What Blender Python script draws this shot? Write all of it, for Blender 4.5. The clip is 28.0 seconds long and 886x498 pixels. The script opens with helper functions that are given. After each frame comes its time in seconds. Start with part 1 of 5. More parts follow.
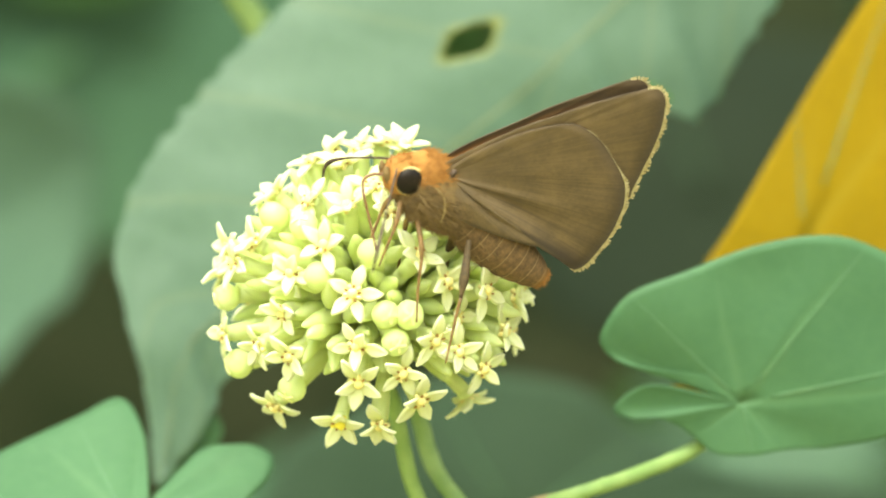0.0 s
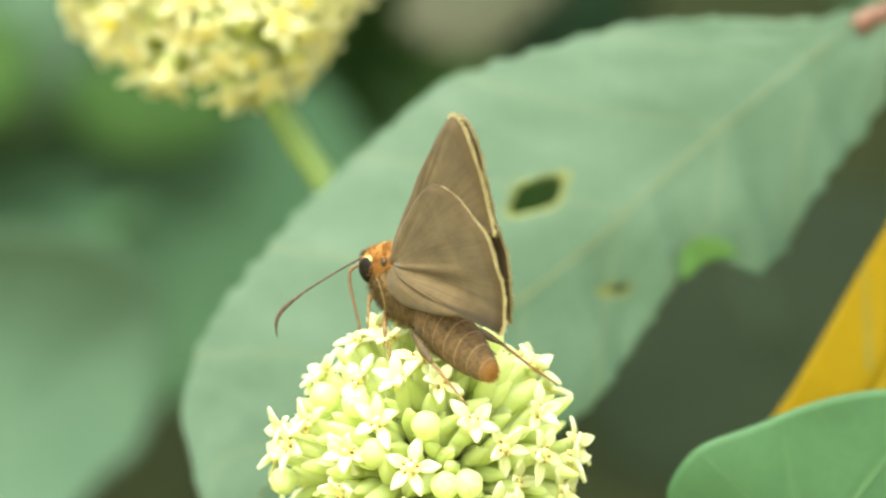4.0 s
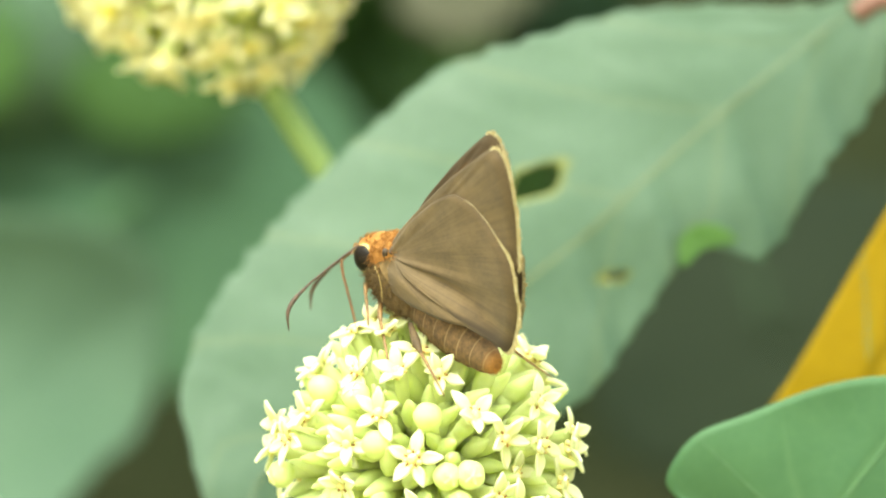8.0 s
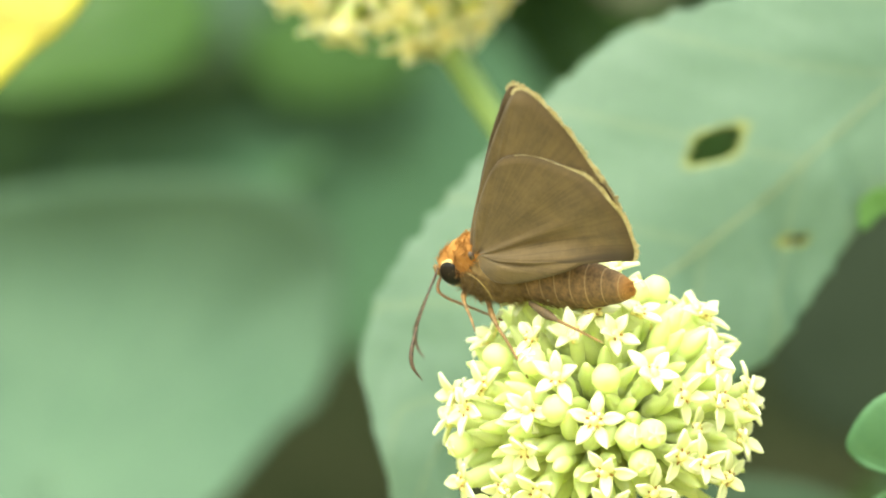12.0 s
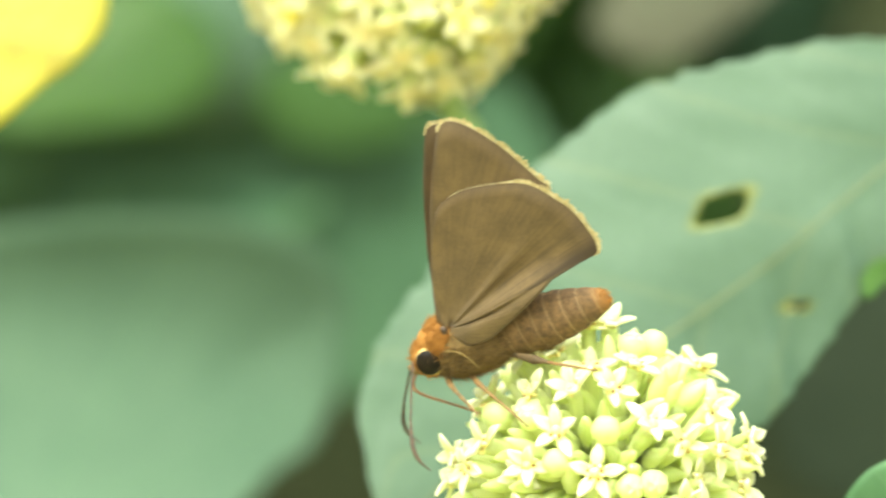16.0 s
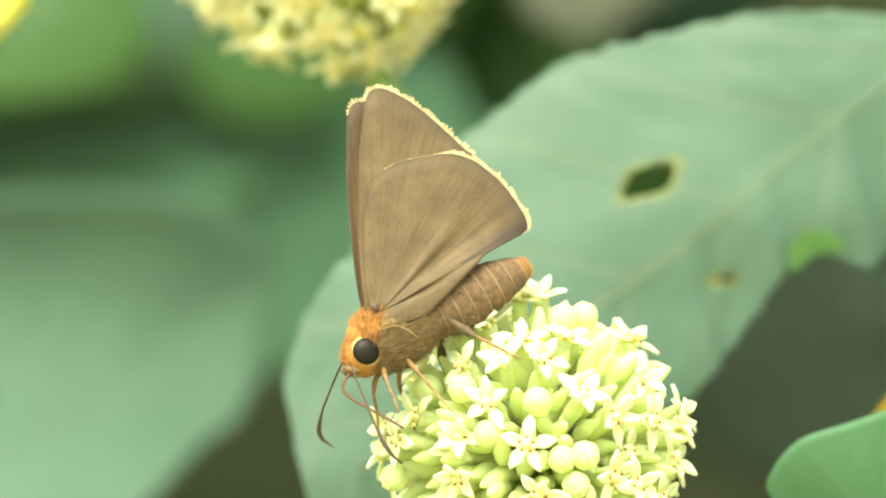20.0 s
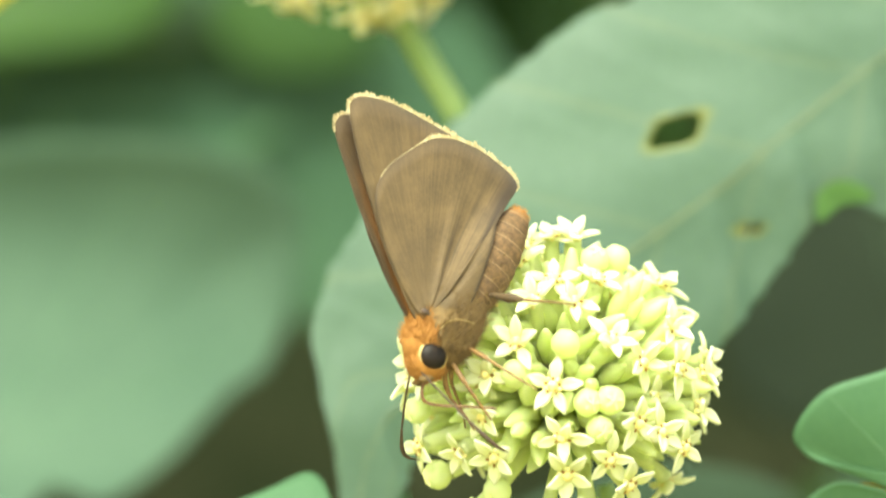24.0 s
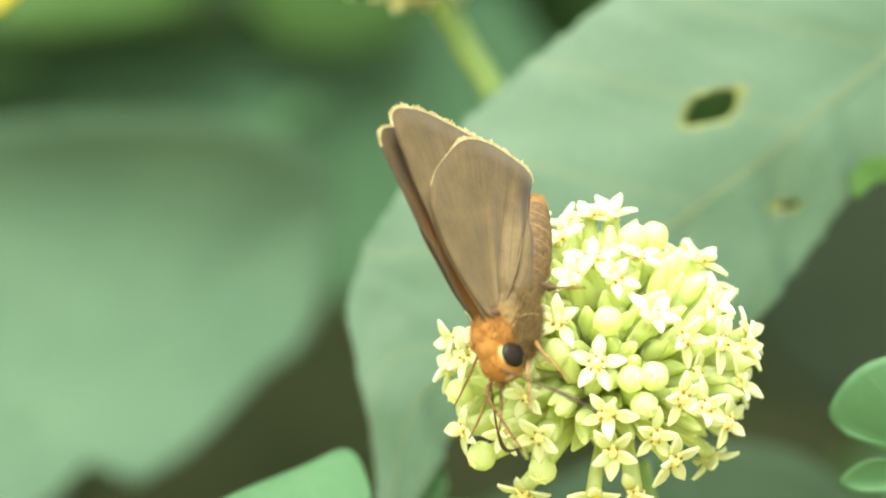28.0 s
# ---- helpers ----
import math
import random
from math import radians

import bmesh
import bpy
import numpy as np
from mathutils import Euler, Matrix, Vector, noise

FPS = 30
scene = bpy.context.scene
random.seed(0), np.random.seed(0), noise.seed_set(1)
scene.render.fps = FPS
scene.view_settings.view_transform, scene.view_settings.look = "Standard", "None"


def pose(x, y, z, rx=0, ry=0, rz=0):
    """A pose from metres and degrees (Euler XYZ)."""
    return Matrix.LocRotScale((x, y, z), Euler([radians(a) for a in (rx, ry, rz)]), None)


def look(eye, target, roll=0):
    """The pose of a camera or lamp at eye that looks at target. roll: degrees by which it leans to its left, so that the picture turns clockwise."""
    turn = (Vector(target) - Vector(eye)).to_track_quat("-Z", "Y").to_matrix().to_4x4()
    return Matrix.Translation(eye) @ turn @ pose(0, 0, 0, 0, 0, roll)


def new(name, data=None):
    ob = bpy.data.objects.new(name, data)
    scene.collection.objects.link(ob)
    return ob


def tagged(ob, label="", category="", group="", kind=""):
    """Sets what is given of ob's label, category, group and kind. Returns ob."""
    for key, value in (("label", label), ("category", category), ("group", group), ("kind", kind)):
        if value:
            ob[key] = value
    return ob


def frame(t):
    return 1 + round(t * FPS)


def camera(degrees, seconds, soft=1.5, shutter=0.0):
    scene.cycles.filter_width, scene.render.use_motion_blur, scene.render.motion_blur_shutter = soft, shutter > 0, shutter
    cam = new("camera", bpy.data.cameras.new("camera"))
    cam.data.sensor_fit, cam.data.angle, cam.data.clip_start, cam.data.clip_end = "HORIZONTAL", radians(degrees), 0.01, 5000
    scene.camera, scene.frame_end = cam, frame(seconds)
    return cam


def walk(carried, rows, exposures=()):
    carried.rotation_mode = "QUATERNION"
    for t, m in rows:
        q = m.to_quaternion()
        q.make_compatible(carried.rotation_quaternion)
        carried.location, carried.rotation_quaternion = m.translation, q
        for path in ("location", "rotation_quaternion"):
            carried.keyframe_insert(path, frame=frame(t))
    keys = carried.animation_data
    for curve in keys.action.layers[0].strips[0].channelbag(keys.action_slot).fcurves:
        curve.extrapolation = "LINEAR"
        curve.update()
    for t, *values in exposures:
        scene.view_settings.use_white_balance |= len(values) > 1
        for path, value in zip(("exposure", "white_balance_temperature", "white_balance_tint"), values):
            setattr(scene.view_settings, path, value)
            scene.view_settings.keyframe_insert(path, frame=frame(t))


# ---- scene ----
# An orange-headed skipper butterfly feeding on a round umbel of small star flowers in a thicket of leaves.
# The middle of the umbel is at (0, 0, 1.0). The unit below is one step of the camera's view at the umbel: about 1/16
# mm.
VIEW_UNIT = 0.06126e-3
EYE = (0.0, -1.1, 1.0)

cam = camera(5.0, 28.0, soft=1.9, shutter=0.4)
cam.data.dof.use_dof = True
cam.data.dof.focus_distance = 1.088
cam.data.dof.aperture_fstop = 15.0

# seconds, turn to the left, tilt up, lean to the left (degrees)
PAN = [
    (0, -0.3926, 0.2846, 0.00),
    (0.5, -0.2016, 0.2832, 0.00),
    (1, -0.0064, 0.5008, 0.00),
    (1.5, 0.1374, 0.1432, 0.00),
    (2, 0.0134, -0.1803, 0.00),
    (2.5, -0.1935, 0.0572, 0.00),
    (3, -0.0028, 0.4746, 0.00),
    (3.5, -0.2949, 0.9917, 0.00),
    (4, -0.0123, 1.1542, 0.00),
    (4.5, 0.3017, 0.8634, 0.00),
    (6.5, 0.4670, 0.9998, 0.00),
    (7, 0.3231, 0.9930, 0.00),
    (7.5, 0.0109, 0.7735, 0.00),
    (8, -0.0191, 1.0795, 0.00),
    (8.5, 0.0843, 0.8969, 0.00),
    (9, 0.1914, 1.2928, 0.00),
    (9.5, 0.2763, 1.2512, 0.00),
    (10, 0.4640, 1.0328, 0.00),
    (10.5, 0.4779, 1.1525, 0.00),
    (11, 0.0763, 1.3695, 0.00),
    (11.5, 0.4431, 1.1759, 0.00),
    (12, 0.9971, 0.8747, 0.00),
    (12.5, 0.7450, 0.9938, 0.00),
    (14.5, 0.9104, 1.2085, 2.50),
    (15, 0.3729, 1.3545, 2.50),
    (15.5, 0.4175, 1.2190, 2.50),
    (16, 1.0238, 1.1589, 2.50),
    (16.5, 1.3628, 1.0174, 2.50),
    (17, 1.4105, 0.9944, 2.50),
    (17.5, 0.8916, 1.1829, 2.50),
    (18, 0.8925, 1.1596, 2.50),
    (18.5, 0.8429, 1.0924, 2.50),
    (19, 0.8583, 1.1306, 2.50),
    (19.5, 0.5791, 1.1805, 2.50),
    (20, 0.6034, 1.0238, 2.50),
    (20.5, 0.8033, 1.0114, 2.50),
    (22.5, 0.9019, 0.9906, 2.50),
    (23, 0.8427, 1.0025, 2.50),
    (23.5, 0.7461, 0.9227, 2.50),
    (24, 0.7429, 0.7362, 2.50),
    (24.5, 0.5809, 0.3324, 2.50),
    (25, 0.9270, 0.4543, 2.50),
    (25.5, 1.0701, 0.9765, 2.50),
    (26, 0.8586, 0.7523, 2.50),
    (26.5, 0.8024, 0.8575, 2.50),
    (27, 0.7529, 0.9241, 2.50),
    (27.5, 0.9357, 0.7510, 2.50),
    (28, 0.9384, 0.5938, 2.50),
]
walk(cam, [(t, pose(*EYE, 90 + tilt, 0, turn) @ pose(0, 0, 0, 0, 0, lean)) for t, turn, tilt, lean in PAN], [(0, 1.68, 7200, -8), (3, 1.70, 7200, -8), (6, 1.76, 7200, -8), (13, 1.86, 7200, -8), (20, 1.86, 7200, -8), (25, 1.78, 7200, -8), (28, 1.78, 7200, -8)])

# ---- light: bright overcast sky, soft sun high on the left ----
world = bpy.data.worlds.new("sky")
scene.world = world
world.use_nodes = True
wn = world.node_tree
wn.nodes.clear()
sky = wn.nodes.new("ShaderNodeTexSky")
sky.sky_type, sky.sun_disc = "NISHITA", False
sky.sun_elevation, sky.sun_rotation = radians(59), radians(-158)
sky.air_density, sky.dust_density = 1.0, 4.0
veil = wn.nodes.new("ShaderNodeHueSaturation")
veil.inputs["Saturation"].default_value = 0.25
back = wn.nodes.new("ShaderNodeBackground")
back.inputs["Strength"].default_value = 0.15
wout = wn.nodes.new("ShaderNodeOutputWorld")
wn.links.new(sky.outputs[0], veil.inputs["Color"])
wn.links.new(veil.outputs[0], back.inputs["Color"])
wn.links.new(back.outputs[0], wout.inputs["Surface"])
sun_data = bpy.data.lights.new("sun", "SUN")
sun_data.energy, sun_data.angle, sun_data.color = 1.2, radians(55), (1.0, 0.97, 0.90)
sun = new("sun", sun_data)
sun.matrix_world = look((-0.28, -0.72, 2.30), (0, 0, 1.0))


# ---- materials ----
def mat(name, rough=0.6, **kw):
    m = bpy.data.materials.new(name)
    m.use_nodes = True
    nt = m.node_tree
    b = nt.nodes["Principled BSDF"]
    b.inputs["Roughness"].default_value = rough
    for k, v in kw.items():
        b.inputs[k.replace("_", " ")].default_value = v
    return m, nt, b


def node(nt, kind, **kw):
    n = nt.nodes.new("ShaderNode" + kind)
    for k, v in kw.items():
        key = int(k[1:]) if k[0] == "i" and k[1:].isdigit() else k.replace("_", " ")
        n.inputs[key].default_value = v
    return n


def ramp(nt, fac, stops):
    r = nt.nodes.new("ShaderNodeValToRGB")
    el = r.color_ramp.elements
    while len(el) < len(stops):
        el.new(0.5)
    for e, (p, c) in zip(el, stops):
        e.position, e.color = p, (*c, 1)
    nt.links.new(fac, r.inputs[0])
    return r.outputs[0]


def noise_of(nt, scale, detail=4.0, rough=0.55, where="Object"):
    tc = nt.nodes.new("ShaderNodeTexCoord")
    n = node(nt, "TexNoise", Scale=scale, Detail=detail, Roughness=rough)
    nt.links.new(tc.outputs[where], n.inputs["Vector"])
    return n.outputs["Fac"]


def mix(nt, fac, a, b, how="MIX"):
    n = nt.nodes.new("ShaderNodeMix")
    n.data_type, n.blend_type = "RGBA", how
    for sock, v in ((n.inputs[0], fac), (n.inputs[6], a), (n.inputs[7], b)):
        if hasattr(v, "links"):
            nt.links.new(v, sock)
        else:
            sock.default_value = v if isinstance(v, float) else (*v, 1)
    return n.outputs[2]


def bump(nt, b, height, strength=0.3, dist=0.0002):
    n = node(nt, "Bump", Strength=strength, Distance=dist)
    nt.links.new(height, n.inputs["Height"])
    nt.links.new(n.outputs[0], b.inputs["Normal"])


def see_through(nt, b, colour, part_of=0.3):
    """Thin tissue: some of the light comes through from behind."""
    tr = nt.nodes.new("ShaderNodeBsdfTranslucent")
    if hasattr(colour, "links"):
        nt.links.new(colour, tr.inputs["Color"])
    else:
        tr.inputs["Color"].default_value = (*colour, 1)
    ms = nt.nodes.new("ShaderNodeMixShader")
    ms.inputs[0].default_value = part_of
    nt.links.new(b.outputs[0], ms.inputs[1])
    nt.links.new(tr.outputs[0], ms.inputs[2])
    nt.links.new(ms.outputs[0], nt.nodes["Material Output"].inputs["Surface"])


def uv_of(nt):
    tc = nt.nodes.new("ShaderNodeTexCoord")
    s = nt.nodes.new("ShaderNodeSeparateXYZ")
    nt.links.new(tc.outputs["UV"], s.inputs[0])
    return tc.outputs["UV"], s.outputs[0], s.outputs[1]


def math_of(nt, op, a, b=0.0):
    n = nt.nodes.new("ShaderNodeMath")
    n.operation = op
    for sock, v in ((n.inputs[0], a), (n.inputs[1], b)):
        if hasattr(v, "links"):
            nt.links.new(v, sock)
        else:
            sock.default_value = v
    return n.outputs[0]


def leaf_material(name, deep, pale, vein, rough=0.42, veins=9.0, through_part=0.25, bite=False):
    """Leaf blade: mottled green, paler veins (u along the midrib, v from -1 to 1 across it)."""
    m, nt, b = mat(name, rough)
    uv, u, v = uv_of(nt)
    big = noise_of(nt, 45, 3)
    fine = noise_of(nt, 700, 5)
    body = ramp(nt, mix(nt, 0.35, big, fine), [(0.3, deep), (0.7, pale)])
    # side veins slant forward from the midrib
    av = math_of(nt, "ABSOLUTE", math_of(nt, "SUBTRACT", v, 0.5))
    slant = math_of(nt, "SUBTRACT", u, math_of(nt, "MULTIPLY", av, 0.34))
    saw = math_of(nt, "ABSOLUTE", math_of(nt, "SUBTRACT", math_of(nt, "FRACT", math_of(nt, "MULTIPLY", slant, veins)), 0.5))
    side = math_of(nt, "SMOOTH_MIN", math_of(nt, "MULTIPLY", saw, 14.0), 1.0)
    mid = math_of(nt, "MINIMUM", math_of(nt, "MULTIPLY", av, 150.0), 1.0)
    both = math_of(nt, "MINIMUM", mid, math_of(nt, "ADD", math_of(nt, "MULTIPLY", side, 0.16), 0.84))
    col = mix(nt, both, vein, body)
    if bite:
        # yellow withered rim round the eaten holes
        geo = nt.nodes.new("ShaderNodeAttribute")
        geo.attribute_name = "rim"
        col = mix(nt, geo.outputs["Fac"], col, (0.16, 0.17, 0.03))
        # a few small yellow blemishes
        tc = nt.nodes.new("ShaderNodeTexCoord")
        fleck = node(nt, "TexVoronoi", Scale=75.0)
        nt.links.new(tc.outputs["Object"], fleck.inputs["Vector"])
        near_fleck = ramp(nt, fleck.outputs["Distance"], [(0.055, (1, 1, 1)), (0.11, (0, 0, 0))])
        sparse = ramp(nt, noise_of(nt, 60, 2), [(0.5, (0, 0, 0)), (0.6, (0.6, 0.6, 0.6))])
        col = mix(nt, mix(nt, 1.0, near_fleck, sparse, "MULTIPLY"), col, (0.20, 0.21, 0.05))
    nt.links.new(col, b.inputs["Base Color"])
    h = mix(nt, 0.6, noise_of(nt, 260, 4), both)
    bump(nt, b, h, 0.5, 0.0004)
    see_through(nt, b, mix(nt, 0.5, col, (0.25, 0.42, 0.05)), through_part)
    return m


def fan_material(name, deep, pale, vein, rough=0.55, veins=8.0, through_part=0.25, spots=None):
    """Rounded leaf: pale veins spread from the stalk (u round the leaf, v from the stalk to the edge)."""
    m, nt, b = mat(name, rough, Specular_IOR_Level=0.35 if rough < 0.7 else 0.12)
    uv, u, v = uv_of(nt)
    k = math_of(nt, "MULTIPLY", math_of(nt, "SUBTRACT", v, 0.5), 2.0)
    big = noise_of(nt, 38, 3)
    fine = noise_of(nt, 600, 5)
    col = ramp(nt, mix(nt, 0.35, big, fine), [(0.3, deep), (0.7, pale)])
    wob = math_of(nt, "MULTIPLY", math_of(nt, "SUBTRACT", big, 0.5), 0.35)
    saw = math_of(nt, "ABSOLUTE", math_of(nt, "SUBTRACT", math_of(nt, "FRACT", math_of(nt, "ADD", math_of(nt, "MULTIPLY", u, veins), wob)), 0.5))
    away = math_of(nt, "MULTIPLY", math_of(nt, "MULTIPLY", saw, k), 22.0)
    fade = math_of(nt, "ADD", away, math_of(nt, "POWER", k, 3.0))
    line = math_of(nt, "MINIMUM", fade, 1.0)
    tc = nt.nodes.new("ShaderNodeTexCoord")
    net = node(nt, "TexVoronoi", Scale=420.0)
    net.feature = "DISTANCE_TO_EDGE"
    nt.links.new(tc.outputs["Object"], net.inputs["Vector"])
    mesh_line = math_of(nt, "MINIMUM", math_of(nt, "MULTIPLY", net.outputs["Distance"], 9.0), 1.0)
    col = mix(nt, math_of(nt, "ADD", math_of(nt, "MULTIPLY", mesh_line, 0.12), 0.88), vein, col)
    col = mix(nt, math_of(nt, "ADD", math_of(nt, "MULTIPLY", line, 0.6), 0.4), vein, col)
    if spots:
        # withered brown patches
        dead = ramp(nt, noise_of(nt, 38, 4), [(0.58, (0, 0, 0)), (0.70, (0.8, 0.8, 0.8))])
        col = mix(nt, dead, col, spots)
    nt.links.new(col, b.inputs["Base Color"])
    bump(nt, b, mix(nt, 0.5, noise_of(nt, 240, 4), line), 0.4, 0.0003)
    see_through(nt, b, mix(nt, 0.5, col, (0.25, 0.42, 0.05)), through_part)
    return m


M_BROAD = leaf_material("broad_leaf_blade", (0.052, 0.102, 0.063), (0.080, 0.139, 0.090), (0.17, 0.19, 0.085), 0.55, 7, 0.12, True)
M_HEART = fan_material("heart_leaf_blade", (0.052, 0.130, 0.060), (0.078, 0.175, 0.080), (0.098, 0.198, 0.094), 0.62, 9, 0.2)
M_DULL = fan_material("dull_leaf_blade", (0.051, 0.094, 0.062), (0.088, 0.142, 0.095), (0.085, 0.138, 0.091), 0.72, 8, 0.12)
# the dark and fern blades hold the thicket's shade in their base colour
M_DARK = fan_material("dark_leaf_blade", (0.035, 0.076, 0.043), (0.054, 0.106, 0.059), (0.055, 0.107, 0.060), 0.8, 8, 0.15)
# near-black copy of the dull blade: the gap's shade is in the colour
M_SHADE = fan_material("shade_coloured_blade", (0.011, 0.018, 0.010), (0.018, 0.026, 0.015), (0.018, 0.026, 0.015), 0.8, 8, 0.12)
# dull blade darkened in colour for the shade under the umbel
M_DIM = fan_material("dimmed_leaf_blade", (0.025, 0.046, 0.028), (0.040, 0.066, 0.040), (0.040, 0.066, 0.040), 0.8, 8, 0.12)
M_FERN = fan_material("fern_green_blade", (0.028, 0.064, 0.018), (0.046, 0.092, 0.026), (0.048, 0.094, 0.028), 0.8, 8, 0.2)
M_FRESH = fan_material("fresh_leaf_blade", (0.040, 0.098, 0.018), (0.062, 0.134, 0.026), (0.07, 0.145, 0.036), 0.45, 8, 0.35)
M_CURL = fan_material("curled_leaf_edge", (0.065, 0.150, 0.030), (0.088, 0.19, 0.045), (0.10, 0.21, 0.06), 0.55, 6, 0.35)
M_YELLOW = fan_material("yellow_leaf_blade", (0.25, 0.155, 0.006), (0.34, 0.22, 0.010), (0.34, 0.24, 0.02), 0.75, 7, 0.35)
M_WITHERED = fan_material("withered_blade", (0.062, 0.066, 0.044), (0.094, 0.094, 0.068), (0.09, 0.09, 0.064), 0.8, 7, 0.15)
M_LEMON = fan_material("lemon_leaf_blade", (0.74, 0.63, 0.10), (0.84, 0.76, 0.18), (0.8, 0.7, 0.2), 0.5, 7, 0.4, (0.30, 0.16, 0.05))


def plain(name, a, b2, scale, rough=0.6, through_part=0.0, relief=0.2, **kw):
    m, nt, b = mat(name, rough, **kw)
    f = noise_of(nt, scale, 5)
    col = ramp(nt, f, [(0.35, a), (0.65, b2)])
    nt.links.new(col, b.inputs["Base Color"])
    if relief:
        bump(nt, b, noise_of(nt, scale * 2.5, 4), relief, 0.0001)
    if through_part:
        see_through(nt, b, col, through_part)
    return m


M_STEM = plain("green_stem", (0.17, 0.27, 0.075), (0.25, 0.35, 0.115), 300, 0.5)
M_RIB = plain("leaf_vein", (0.074, 0.168, 0.076), (0.096, 0.192, 0.088), 300, 0.6)
M_RED = plain("reddish_stem", (0.25, 0.155, 0.075), (0.31, 0.23, 0.105), 160, 0.5)
M_PINK = plain("pink_stalk", (0.13, 0.052, 0.036), (0.19, 0.085, 0.056), 160, 0.5)


def petal_material(name, root, tip, through_part):
    """Petal: greenish cream at the root, whiter at the tip (u along the petal), with faint stains."""
    m, nt, b = mat(name, 0.6)
    uv, u, v = uv_of(nt)
    col = mix(nt, ramp(nt, u, [(0.1, (0, 0, 0)), (0.75, (1, 1, 1))]), root, tip)
    col = mix(nt, ramp(nt, noise_of(nt, 420, 4), [(0.45, (0, 0, 0)), (0.8, (0.5, 0.5, 0.5))]), col, root)
    nt.links.new(col, b.inputs["Base Color"])
    bump(nt, b, noise_of(nt, 1200, 4), 0.25, 0.0001)
    see_through(nt, b, col, through_part)
    return m


M_PETAL = petal_material("petal", (0.80, 0.82, 0.42), (0.92, 0.92, 0.71), 0.45)
M_PETAL_OLD = petal_material("old_petal", (0.92, 0.86, 0.47), (0.96, 0.94, 0.72), 0.55)
M_CORONA = plain("corona", (0.78, 0.66, 0.24), (0.87, 0.80, 0.44), 900, 0.5)
M_ANTHER = plain("anther", (0.26, 0.12, 0.02), (0.42, 0.24, 0.05), 1500, 0.6)
M_BUD = plain("bud_skin", (0.78, 0.85, 0.42), (0.86, 0.90, 0.54), 500, 0.5, 0.5)
M_SEAM = plain("bud_seam", (0.80, 0.78, 0.36), (0.85, 0.84, 0.46), 500, 0.5)
M_PEDICEL = plain("pedicel_skin", (0.80, 0.86, 0.43), (0.87, 0.90, 0.55), 500, 0.6, 0.5)
M_POLLEN = plain("yellow_disc", (0.85, 0.72, 0.08), (0.9, 0.8, 0.15), 900, 0.5)


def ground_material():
    """Bank coloured dark for shade; unseen ground before it paled to bounce light up."""
    m, nt, b = mat("shade_dark_and_bounce_pale", 1.0, Specular_IOR_Level=0.0)
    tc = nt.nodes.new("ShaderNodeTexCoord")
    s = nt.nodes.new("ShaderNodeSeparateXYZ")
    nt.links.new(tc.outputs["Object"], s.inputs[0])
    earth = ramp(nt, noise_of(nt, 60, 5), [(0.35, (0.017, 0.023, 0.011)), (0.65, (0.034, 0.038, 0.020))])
    # pale tone added as a reflector for the undersides of flowers and leaves
    bounce_pale = ramp(nt, noise_of(nt, 25, 6), [(0.30, (0.22, 0.22, 0.10)), (0.70, (0.42, 0.38, 0.20))])
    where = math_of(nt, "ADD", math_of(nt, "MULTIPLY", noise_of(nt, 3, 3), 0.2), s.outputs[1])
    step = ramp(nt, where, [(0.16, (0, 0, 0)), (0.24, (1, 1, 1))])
    nt.links.new(mix(nt, step, bounce_pale, earth), b.inputs["Base Color"])
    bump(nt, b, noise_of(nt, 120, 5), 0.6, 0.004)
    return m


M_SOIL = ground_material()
M_EYE = plain("eye_black", (0.008, 0.006, 0.005), (0.018, 0.012, 0.009), 900, 0.35, 0, 0.05, Specular_IOR_Level=0.15)
M_CREAM = plain("cream_scales", (0.42, 0.29, 0.10), (0.56, 0.42, 0.19), 1500, 0.85)
M_ORANGE = plain("orange_fur", (0.28, 0.118, 0.022), (0.37, 0.165, 0.036), 1500, 0.85)
M_TAN = plain("tan_fur", (0.100, 0.061, 0.023), (0.200, 0.126, 0.050), 1200, 0.9)
M_LEG = plain("leg_skin", (0.13, 0.072, 0.026), (0.25, 0.135, 0.045), 1500, 0.55)
M_THIGH = plain("dark_leg_skin", (0.055, 0.034, 0.016), (0.11, 0.068, 0.03), 1500, 0.7)
M_FEELER = plain("feeler_skin", (0.035, 0.022, 0.016), (0.09, 0.05, 0.03), 2000, 0.6)
M_TONGUE = plain("tongue_skin", (0.12, 0.055, 0.022), (0.20, 0.09, 0.035), 2000, 0.45)


